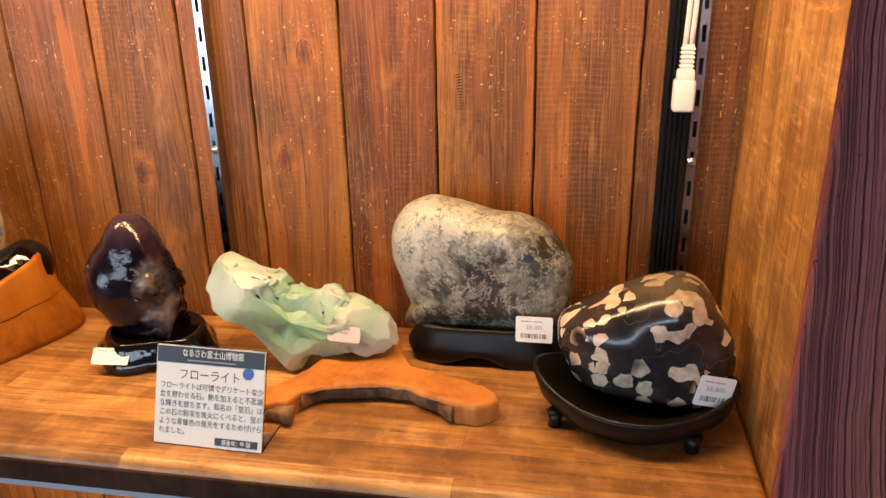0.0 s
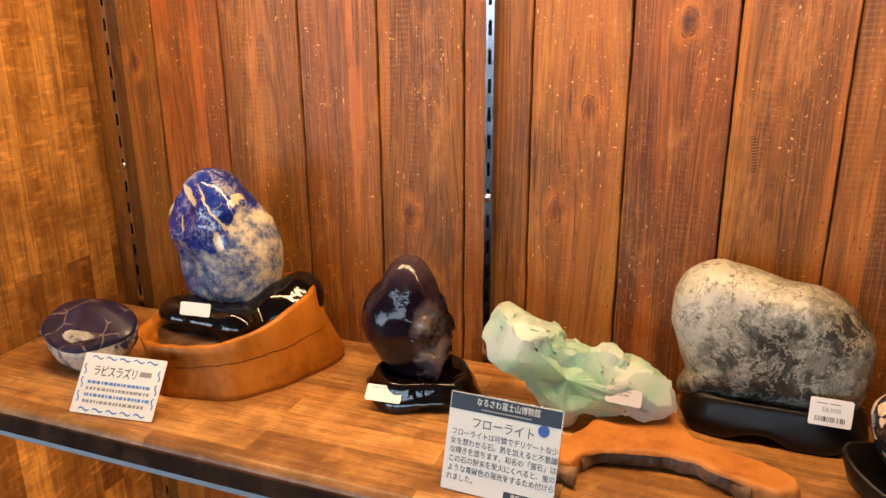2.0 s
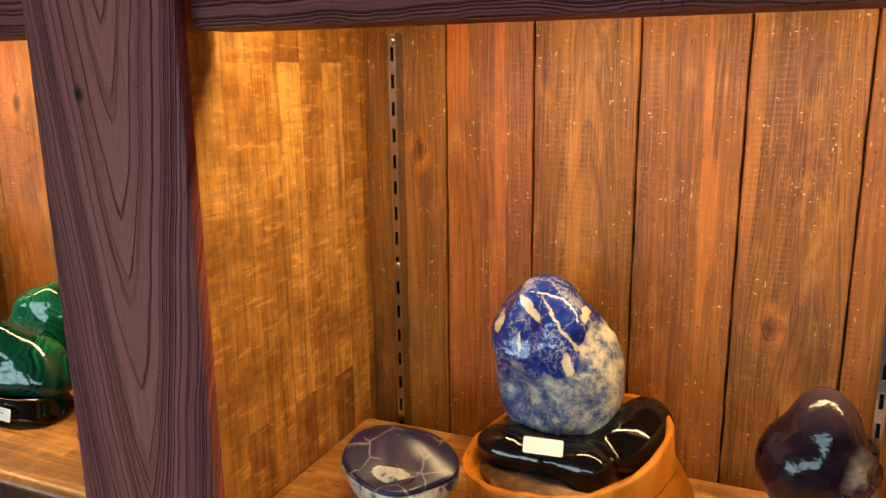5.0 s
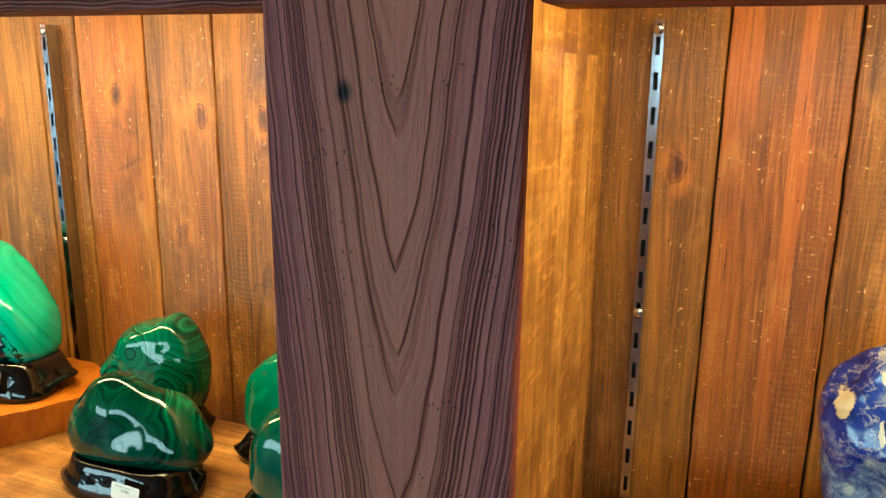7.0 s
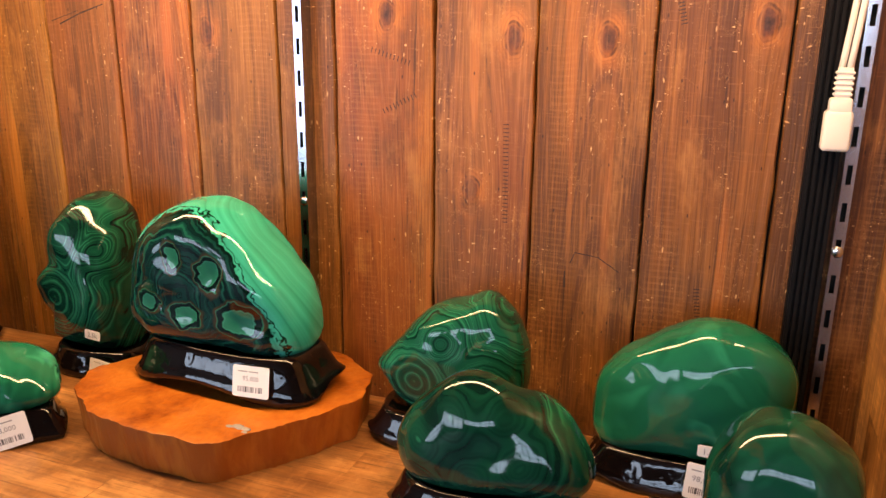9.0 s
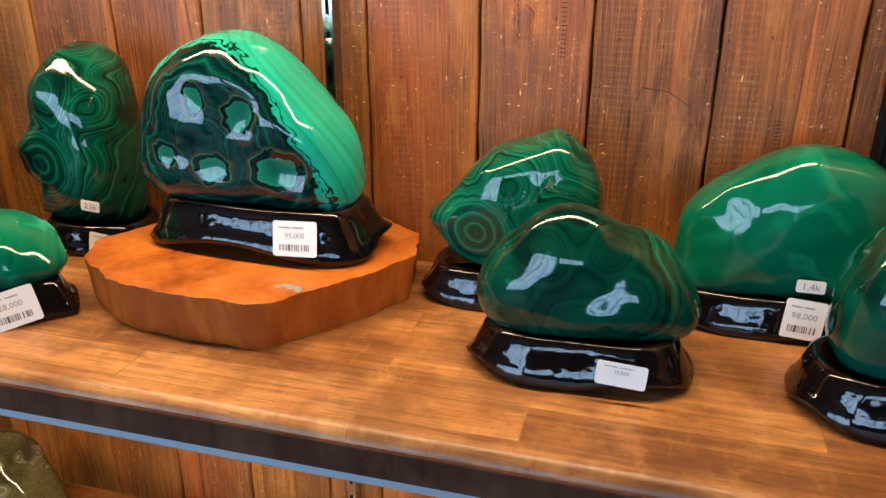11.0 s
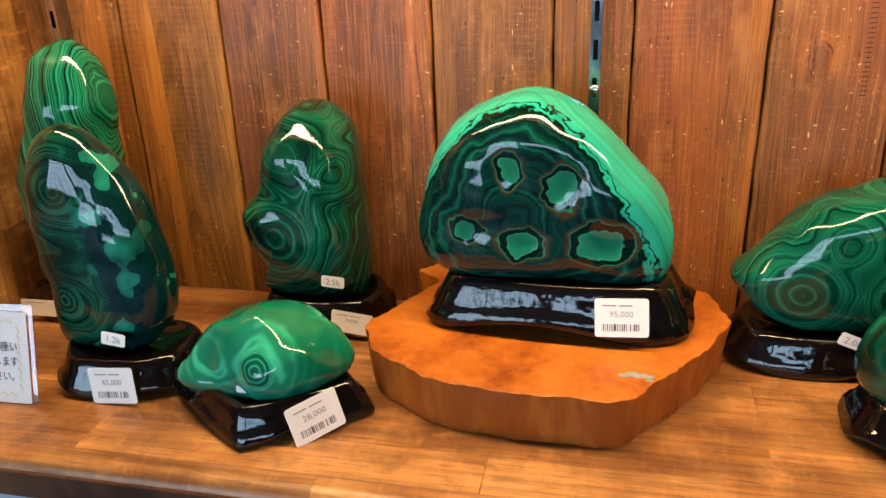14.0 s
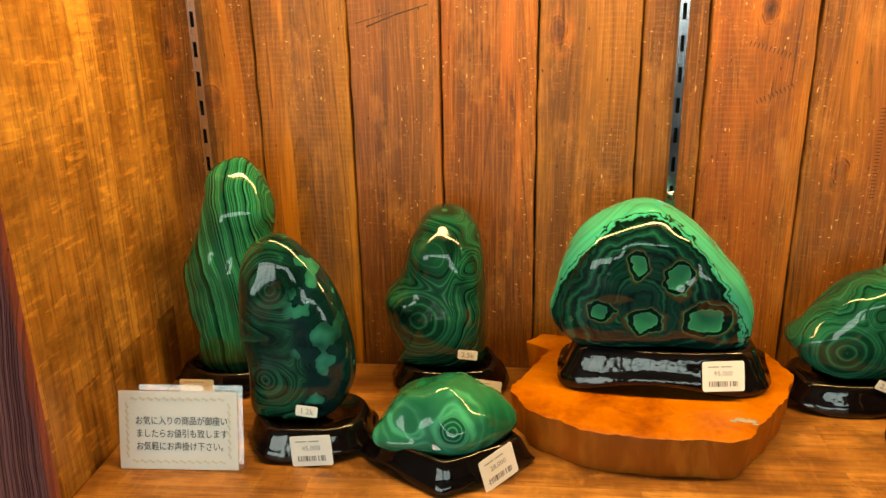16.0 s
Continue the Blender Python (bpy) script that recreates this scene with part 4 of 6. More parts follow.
def price_tag(parent, x, y, z, yaw=0.0, lean=0.0, roll=0.0, w=0.0315, h=0.0225, price="", code=True, blank=False):
    """A white price label stuck on a thing, in world metres."""
    tag = part("price_tag", rounded(w, h, 0.0018, 0.0004), M_PAPER, parent, "white printed price label")
    tag.matrix_world = Matrix.Translation((x, y, z)) @ pose(0, 0, 0, 0, 0, yaw) @ pose(0, 0, 0, -lean, 0, 0) @ pose(0, 0, 0, 0, -roll, 0)
    if blank:
        return tag
    f = -0.0005
    lines = [(-w * 0.36, -w * 0.10, h * 0.30, h * 0.335), (-w * 0.05, w * 0.2, h * 0.30, h * 0.335)]
    part("faint_print", bars(lines, f), M_FAINT, tag)
    if price:
        sheet_text(price, h * 0.22, M_FAINT, tag, 0, h * 0.02, f, "CENTER")
    if code:
        part("barcode", bars([(-w * 0.36, w * 0.34, -h * 0.34, -h * 0.16)], f), M_CODE, tag, "black printed barcode")
    return tag


def sticker(parent, x, y, z, words, yaw=0.0, lean=0.0, roll=0.0, w=0.017, h=0.0085):
    s = part("weight_sticker", rounded(w, h, 0.0015, 0.0004), M_PAPER, parent, "small handwritten white weight sticker")
    s.matrix_world = Matrix.Translation((x, y, z)) @ pose(0, 0, 0, 0, 0, yaw) @ pose(0, 0, 0, -lean, 0, 0) @ pose(0, 0, 0, 0, -roll, 0)
    if words:
        sheet_text(words, h * 0.75, M_FAINT, s, 0, -h * 0.26, -0.0005, "CENTER")
    return s


def structure(name, bm, material, label="", **kw):
    return tagged(finish(name, bm, material, **kw), label, kind="structure")


# ---- the room ----
WEST, SILL = -7.6, 0.35
structure("floor", box(WEST, 2.7, -5.0, 0.75, -0.05, 0.0), M_FLOOR, "worn grey floor of the shop")
structure("ceiling", box(WEST, 2.7, -5.0, 0.75, 2.6, 2.7), M_WALL, "plain brown ceiling")
structure("wall_west", box(WEST - 0.1, WEST, -5.0, 0.75, 0.0, 2.6), M_WALL, "plain brown wall")
structure("wall_east", box(2.7, 2.8, -5.0, 0.75, 0.0, 2.6), M_WALL, "plain brown wall")
bm = box(WEST, WEST + 0.4, -5.1, -5.0, 0.0, 2.6)
add_box(bm, 2.0, 2.7, -5.1, -5.0, 0.0, 2.6)
add_box(bm, -2.6, -2.3, -5.1, -5.0, 0.0, 2.6)
add_box(bm, WEST + 0.4, -2.6, -5.1, -5.0, 0.0, SILL)
add_box(bm, -2.3, 2.0, -5.1, -5.0, 0.0, 1.35)
add_box(bm, WEST + 0.4, -2.6, -5.1, -5.0, 2.2, 2.6)
add_box(bm, -2.3, 2.0, -5.1, -5.0, 2.2, 2.6)
structure("wall_south", bm, M_WALL, "plain brown wall with two window openings")
for name, x0, x1, sill, n in (("window_1", WEST + 0.4, -2.6, SILL, 6), ("window_2", -2.3, 2.0, 1.35, 7)):
    win = structure(name, box(x0, x1, -5.04, -5.0, sill, sill + 0.05), M_BEAM, "long shop window with dark frames")
    for i in range(n):
        x = x0 + (x1 - x0 - 0.10) * i / (n - 1)
        part("window_frame", box(x, x + (0.10 if i % 3 == 0 else 0.06), -5.04, -5.0, sill + 0.05, 2.2), M_BEAM, win)
    part("window_rail", box(x0, x1, -4.998, -4.97, 1.78, 1.83), M_BEAM, win)
structure("wall_north_left", box(WEST, -2.0, 0.50, 0.75, 0.0, 2.6), M_BEAM, "dark timber wall beside the shelves")
structure("wall_north_right", box(0.255, 2.7, 0.50, 0.75, 0.0, 2.6), M_BEAM, "dark timber wall beside the shelves")
structure("wall_north_top", box(-2.0, 0.255, 0.47, 0.75, 1.66, 2.6), M_BEAM, "dark timber wall above the shelves")

# ---- shelf bays: dark posts, header beams, side panels ----
BAYS = ((-0.826, 0.120), (-1.853, -0.945))
BEAMS = ((-0.8095, 0.1065), (-1.8415, -0.9505))
for nm, x0, x1 in (("post_1", 0.107, 0.251), ("post_2", -0.950, -0.810), ("post_3", -1.986, -1.842)):
    ob = structure(nm, box((x0 - x1) / 2, (x1 - x0) / 2, 0.0, 0.012, 0.0, 1.66, 0.003, 3), M_POST, "dark brown weathered timber post with arched grain", smooth=True, angle=40)
    ob.matrix_world = pose((x0 + x1) / 2, POST_Y, 0)
for nm, x0, x1 in (("partition_1", 0.121, 0.251), ("partition_2", -0.944, -0.827), ("partition_3", -1.986, -1.854)):
    structure(nm, box(x0, x1, POST_Y + 0.0125, 0.74, 0.0, 1.66), M_BEAM, "dark timber behind a post")
for i, (x0, x1) in enumerate(BAYS):
    structure("header_beam_%d" % (i + 1), box(*BEAMS[i], 0.455, 0.50, 1.520, 1.66, 0.003, 2), M_BEAM, "dark stained horizontal header beam")
    structure("bay_top_%d" % (i + 1), box(x0, x1, 0.50, 0.75, 1.62, 1.66), M_BEAM, "dark board closing the shelf bay")
    for xa, xb, nm in ((x0, x0 + 0.003, "left"), (x1 - 0.003, x1, "right")):
        sp = structure("side_panel_%s_%d" % (nm, i + 1), box(-0.0015, 0.0015, 0.4532, 0.7145, 0.0, 1.618), M_SIDE, "warm laminated wood side panel")
        sp.matrix_world = pose((xa + xb) / 2, 0, 0)
    lamp = tagged(finish("tube_lamp", box(x0 + 0.03, x1 - 0.03, 0.504, 0.540, 1.589, 1.619, 0.004), M_WHITE), "white tube lamp under the bay top", "lamp", "tube lamps")
    st = structure("shelf_board_%d" % (i + 1), box(x0 + 0.0035, x1 - 0.0035, SHELF_FRONT, SHELF_BACK, SHELF_Z - 0.0252, SHELF_Z, 0.0090, 5), (M_SHELF_PALE, M_SHELF)[i], "varnished laminated wood shelf with a rounded front edge", smooth=True, angle=35)
    part("front_edge", box(x0 + 0.0180, x1 - 0.0150, SHELF_FRONT - 0.0015, SHELF_FRONT + 0.004, SHELF_Z - 0.0256, SHELF_Z - 0.0072, 0.0012, 2), M_EDGE, st, "dark worn front edge")
    strip = tagged(new("aluminium_strip"), "grey aluminium light strip under the shelf front", "light strip", "shelf strips")
    part("end_cap", box(x0 + 0.069, x0 + 0.0718, SHELF_FRONT + 0.0025, SHELF_FRONT + 0.0215, SHELF_Z - 0.0350, SHELF_Z - 0.0256), M_RUBBER, strip, "dark plastic end cap")
    part("diffuser", box(x0 + 0.080, x1 - 0.01, SHELF_FRONT + 0.007, SHELF_FRONT + 0.018, SHELF_Z - 0.0366, SHELF_Z - 0.0347), M_WHITE, strip, "white diffuser")
    part("profile", box(x0 + 0.072, x1 - 0.004, SHELF_FRONT + 0.003, SHELF_FRONT + 0.021, SHELF_Z - 0.0346, SHELF_Z - 0.0256, 0.0015), M_ALU, strip)
    structure("lower_shelf_%d" % (i + 1), box(x0 + 0.0035, x1 - 0.0035, SHELF_FRONT, SHELF_BACK, 0.809, 0.83, 0.005, 3), M_SHELF, "varnished laminated wood lower shelf", smooth=True, angle=35)


def slotted_standard(x):
    """A zinc shelf upright with a row of slots."""
    root = tagged(new("shelf_standard"), "zinc steel slotted shelf upright screwed to the planks", "shelf upright", "slotted uprights")
    root.location = (x, 0.7, 0)
    bm = bmesh.new()
    add_box(bm, -0.0038, -0.0016, 0, 0.0155, 0.10, 1.526)
    add_box(bm, 0.0016, 0.0038, 0, 0.0155, 0.10, 1.526)
    z, i = 1.526, 0
    while z > 0.12:
        add_box(bm, -0.0016, 0.0016, 0.0002, 0.0016, z - 0.0125, z)
        z -= 0.0255
    part("channel", bm, M_STEEL, root)
    # near-black strip painted as the shade inside the hollow channel
    part("slot_shadow", box(-0.0016, 0.0016, 0.010, 0.0150, 0.10, 1.525), M_GAP, root, "dark strip standing in for the shade inside the slots")
    for zz in (1.519, 1.301, 1.071, 0.842):
        bm = bmesh.new()
        bmesh.ops.create_uvsphere(bm, u_segments=16, v_segments=8, radius=0.0040, matrix=pose(0, -0.0002, zz) @ Matrix.Diagonal((1, 0.45, 1, 1)))
        part("screw", bm, M_SCREW, root, smooth=True)
    return root


for x in (0.078, -0.35, -0.785, -0.978, -1.395, -1.813):
    slotted_standard(x)


def cable_strip(x):
    """Black ribbed cable cover beside an upright, with a white flex and plug hanging before it."""
    root = tagged(new("cable_cover"), "black ribbed plastic cable cover on the planks", "cable cover", "cable covers")
    root.location = (x, 0.7155, 1.05)
    part("backing", box(-0.010, 0.0105, -0.0105, 0, 0, 0.568), M_RUBBER, root)
    for i in range(5):
        part("rib", box(-0.009 + i * 0.0041, -0.0068 + i * 0.0041, -0.014, -0.0103, 0, 0.568), M_RUBBER, root)


def power_lead(x, z, lean):
    root = tagged(new("power_lead"), "white two-core power lead ending in a plug", "power lead", "power leads")
    root.location = (x, 0.690, z)
    root.scale = (0.9, 0.9, 1.0)
    bm = bmesh.new()
    add_box(bm, -0.0098, 0.0092, -0.007, 0.007, 0.0, 0.026, 0.0025, 3)
    add_box(bm, -0.0078, 0.0076, -0.0062, 0.0062, 0.024, 0.034, 0.002, 2)
    part("plug_body", bm, M_WHITE, root, smooth=True, angle=40)
    for i in range(5):
        part("strain_ring", box(-0.0060, 0.0064, -0.0045, 0.0045, 0.035 + i * 0.0034, 0.0372 + i * 0.0034, 0.0008, 1), M_WHITE, root)
    part("strain_core", box(-0.0046, 0.0050, -0.0034, 0.0034, 0.033, 0.053), M_WHITE, root)
    for o in (-0.0026, 0.0026):
        rings = []
        for j in range(14):
            u = j / 13
            c = Vector((o + lean * u + 0.002 * math.sin(u * 3.1), 0.004 * u, 0.05 + u * (1.61 - z - 0.05)))
            rings.append([c + Vector((0.0023 * math.cos(a), 0.0023 * math.sin(a), 0)) for a in np.linspace(0, 2 * math.pi, 10, endpoint=False)])
        part("core", loft(rings), M_WHITE, root, smooth=True)


cable_strip(0.0615), cable_strip(-0.995)
power_lead(0.0655, 1.345, 0.002), power_lead(-0.9905, 1.371, 0.010)

# ---- bay one: stones, stands, signs ----
# half-polished lapis at the side panel
def lapis_half():
    n = 40
    root = new("lapis_half_stone")
    rim = lambda a: 1 + 0.07 * math.sin(2 * a + 1.0) + 0.05 * math.sin(3 * a) + 0.03 * math.sin(5 * a + 2)

    def loop(s, z, slope):
        return [Vector((0.048 * s * rim(a) * math.cos(a), 0.034 * s * rim(a) * math.sin(a), z + slope * (0.013 * math.sin(a) - 0.003 * math.cos(a)))) for a in np.linspace(0, 2 * math.pi, n, endpoint=False)]

    under = [loop(0.30, 0.0, 0), loop(0.55, 0.002, 0.1), loop(0.80, 0.014, 0.5), loop(0.95, 0.030, 0.9), loop(1.0, 0.041, 1.0)]
    for row in under:
        for p in row:
            p += noise.noise_vector(p * 60) * 0.0025
            p.z = max(p.z, 0.0)
    part("rough_underside", loft(under), M_HALF, root, "pale rough underside", smooth=True)
    part("polished_face", loft([loop(1.005, 0.0415, 1.0), loop(0.97, 0.0440, 1.0), loop(0.90, 0.0455, 1.0), loop(0.4, 0.0460, 1.0)]), M_FACE, root, "dark blue polished face", smooth=True)
    root.location = (-0.711, 0.548, SHELF_Z)
    return tagged(root, "dark blue lapis half with a flat polished face", "stone")


lapis_half()

# hollow root pot with a lapis on a black stand inside
def root_pot():
    n = 72
    rings = []
    prof = [(0.97, 0.002, 0), (1.02, 0.0, 0), (1.045, 0.006, 0), (1.02, 0.022, 0), (0.985, 0.042, 0), (0.97, 1.0, 1), (0.945, 1.045, 1), (0.90, 1.03, 1), (0.885, 0.90, 1), (0.86, 0.030, 0), (0.60, 0.024, 0)]
    for s, zz, rel in prof:
        row = []
        for i in range(n):
            a = 2 * math.pi * i / n
            c, t = math.cos(a), math.sin(a)
            rim = 0.056 + 0.014 * c + 0.010 * t + 0.003 * math.sin(3 * a + 1) + 0.004 * noise.noise(Vector((c * 3, t * 3, 7)))
            z = zz * rim if rel else zz
            low = max(0.0, 1 - z / rim)
            r = s * (1 + 0.05 * math.sin(2 * a + 0.6) + 0.03 * math.sin(5 * a) * low)
            tail = 0.20 * low * math.exp(-((a - 0.55) / 0.35) ** 2) if s > 0.92 else 0.0
            knob = 0.08 * math.exp(-((a - 5.86) / 0.09) ** 2 - ((z - 0.020) / 0.008) ** 2) if s > 0.92 else 0.0
            fold = -0.13 * math.exp(-((a - 4.05) / 0.17) ** 2) * (0.3 + 0.7 * low) - 0.12 * max(0.0, -c) ** 2 * (0.45 + 0.55 * low) - 0.05 * math.sin(math.pi * low) if s > 0.92 else -0.06 * max(0.0, -c) ** 2
            r += tail + knob + fold + (0.035 * noise.noise(Vector((c * 2.4, t * 2.4, z * 22))) if s > 0.92 else 0.0)
            row.append(Vector((0.086 * r * c, 0.086 * r * t, z)))
        rings.append(row)
    ob = tagged(finish("root_pot", loft(rings), M_POT, smooth=True), "orange varnished hollow root pot holding a black stand", "pot")
    ob.location = (-0.585, 0.604, SHELF_Z)
    part("bark_lining", loft([[Vector((0.071 * math.cos(a), 0.064 * math.sin(a), h + 0.003 * math.sin(7 * a))) for a in np.linspace(0, 2 * math.pi, 40, endpoint=False)] for h in (0.026, 0.036)]), M_BARK, ob, "dark bark inside the pot", smooth=True)


root_pot()
lap_stand = carved("stone_stand", -0.584, 0.622, [(-6, -4, 21, 60, 40, 17), (-46, -30, 22, 26, 20, 19), (-10, -38, 24, 34, 16, 14), (24, -40, 19, 20, 18, 21), (46, 4, 28, 30, 28, 25), (58, 20, 38, 24, 24, 24), (-30, 26, 22, 34, 22, 17)], M_LACQ, "glossy black lacquered stand with bulging lobes set in a root pot", "stand", z=SHELF_Z + 0.026, group="black stone stands", soft=3.5, lumps=0.002)
lap = carved("lapis_stone", -0.603, 0.628, [(-6, 0, 130, 47, 41, 60), (0, 2, 88, 42, 36, 42), (12, 5, 112, 44, 38, 50), (14, 6, 88, 41, 36, 38)], M_LAPIS, "polished blue lapis lazuli with cream patches on a black stand", cuts=((-38, -8, 162, -0.75, -0.25, 0.6), (34, 0, 160, 0.75, -0.05, 0.66), (-14, -33, 150, -0.30, -0.90, 0.32), (26, -30, 132, 0.45, -0.85, 0.18)), scoops=((-36, -56, 92, 34),), soft=4.0, lumps=0.005, seed=1.0, crag=0.0016)
price_tag(lap_stand, -0.592, 0.5635, 1.2055, yaw=6, lean=22, w=0.0315, h=0.0125, code=False, blank=True)

ame_stand = stand(-0.379, 0.606, 0.047, 0.040, 0.026, yaw=22, lump=0.14, seed=7.0, square=2.3, feet=3)
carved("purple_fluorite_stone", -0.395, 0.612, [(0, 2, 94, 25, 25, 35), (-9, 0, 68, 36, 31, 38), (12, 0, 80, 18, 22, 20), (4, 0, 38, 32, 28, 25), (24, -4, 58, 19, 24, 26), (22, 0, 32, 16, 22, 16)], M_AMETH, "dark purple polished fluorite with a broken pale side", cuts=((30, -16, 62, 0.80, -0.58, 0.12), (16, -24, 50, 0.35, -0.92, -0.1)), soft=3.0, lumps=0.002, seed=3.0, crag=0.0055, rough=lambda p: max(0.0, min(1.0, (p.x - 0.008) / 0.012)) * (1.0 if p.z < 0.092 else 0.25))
price_tag(ame_stand, -0.4005, 0.5655, 1.1525, yaw=4, lean=42, w=0.033, h=0.0145, code=False)

flu = stone("green_fluorite_crystal", -0.241, 0.600, [(-66, 88), (-57, 86), (-37, 78), (-21, 72), (-16, 64), (8, 60), (28, 62), (42, 52), (57, 53), (75, 43), (80, 32), (82, 20), (70, 13), (50, 14), (34, 11), (10, 9), (-2, -4), (-13, -2), (-34, 24), (-47, 32), (-71, 45), (-79, 66), (-73, 77)], 0.056, M_FLUO, "rough pale green translucent fluorite crystal propped on driftwood", "crystal", z=SHELF_Z + 0.008, lumps=0.004, seed=5.0, crag=0.0055, flat=True, blunt=0.36, n=150, m=34, cuts=((-58, -15, 60, -0.35, -0.85, 0.35), (-28, -15, 50, 0.40, -0.90, 0.10), (-14, -22, 34, -0.22, -0.92, -0.30), (4, -13, 48, 0.20, -0.80, 0.55), (6, -20, 20, 0.25, -0.85, -0.45), (26, -12, 44, -0.35, -0.85, 0.40), (40, -15, 26, 0.10, -0.97, -0.10), (58, -12, 42, 0.40, -0.75, 0.50), (66, -14, 24, 0.45, -0.80, -0.30), (-40, -4, 77, 0.25, -0.55, 0.80)))
price_tag(flu, -0.1980, 0.5835, 1.1790, yaw=-4, lean=12, w=0.0285, h=0.0135, price="65,000", code=False)

gst = stand(-0.084, 0.655, 0.074, 0.038, 0.034, "black carved wooden tray stand under a grey stone", square=3.4, lump=0.02, feet=6, arch=0.35, material=M_EBONY, flare=0.98)
gry = stone("grey_veined_stone", -0.094, 0.658, [(-51, 138), (-72, 122), (-77, 93), (-69, 60), (-62, 42), (-66, 22), (-28, 19), (29, 19), (72, 25), (78, 69), (71, 99), (42, 123), (4, 130), (-25, 138)], 0.062, M_GREY, "smooth grey and white veined stone on a black stand", lumps=0.005, seed=8.0, blunt=0.55)
price_tag(gry, -0.0455, 0.6195, 1.1755, lean=6, w=0.0305, h=0.0225, price="58,000")


def dish_stand():
    """Crescent dish on three small feet."""
    root = tagged(new("dish_stand"), "black curved wooden dish stand on small feet", "stand", "black stone stands")
    root.matrix_world = pose(0.032, 0.559, SHELF_Z, 0, 0, -6)
    n = 64
    rings = []
    for s, z in ((0.40, 0.003), (0.74, 0.004), (0.93, 0.014), (1.0, 0.026), (0.985, 0.029), (0.95, 0.028), (0.84, 0.018), (0.45, 0.011)):
        row = []
        for i in range(n):
            a = 2 * math.pi * i / n
            c, t = math.cos(a), math.sin(a)
            ends = 0.013 * abs(c) ** 3 * min(1.0, z / 0.03)
            row.append(Vector((0.075 * s * c, 0.053 * s * t * (1 - 0.25 * abs(c) ** 2), z + ends)))
        rings.append(row)
    part("dish", loft(rings), M_EBONY, root, smooth=True)
    for x, y in ((-0.054, -0.022), (0.044, -0.030), (0.0, 0.036)):
        part("foot", loft([[Vector((x + r * math.cos(a), y + r * math.sin(a), z)) for a in np.linspace(0, 2 * math.pi, 10, endpoint=False)] for r, z in ((0.0055, 0.0), (0.0045, 0.005), (0.007, 0.012))]), M_EBONY, root, smooth=True)


dish_stand()
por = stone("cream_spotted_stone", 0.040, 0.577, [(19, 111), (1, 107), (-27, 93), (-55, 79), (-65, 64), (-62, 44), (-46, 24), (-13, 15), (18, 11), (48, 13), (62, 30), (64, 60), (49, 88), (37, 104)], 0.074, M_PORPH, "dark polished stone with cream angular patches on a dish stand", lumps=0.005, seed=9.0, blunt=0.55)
price_tag(por, 0.0850, 0.5340, 1.1790, yaw=14, lean=0, roll=-13, w=0.0265, h=0.0235, price="55,000")


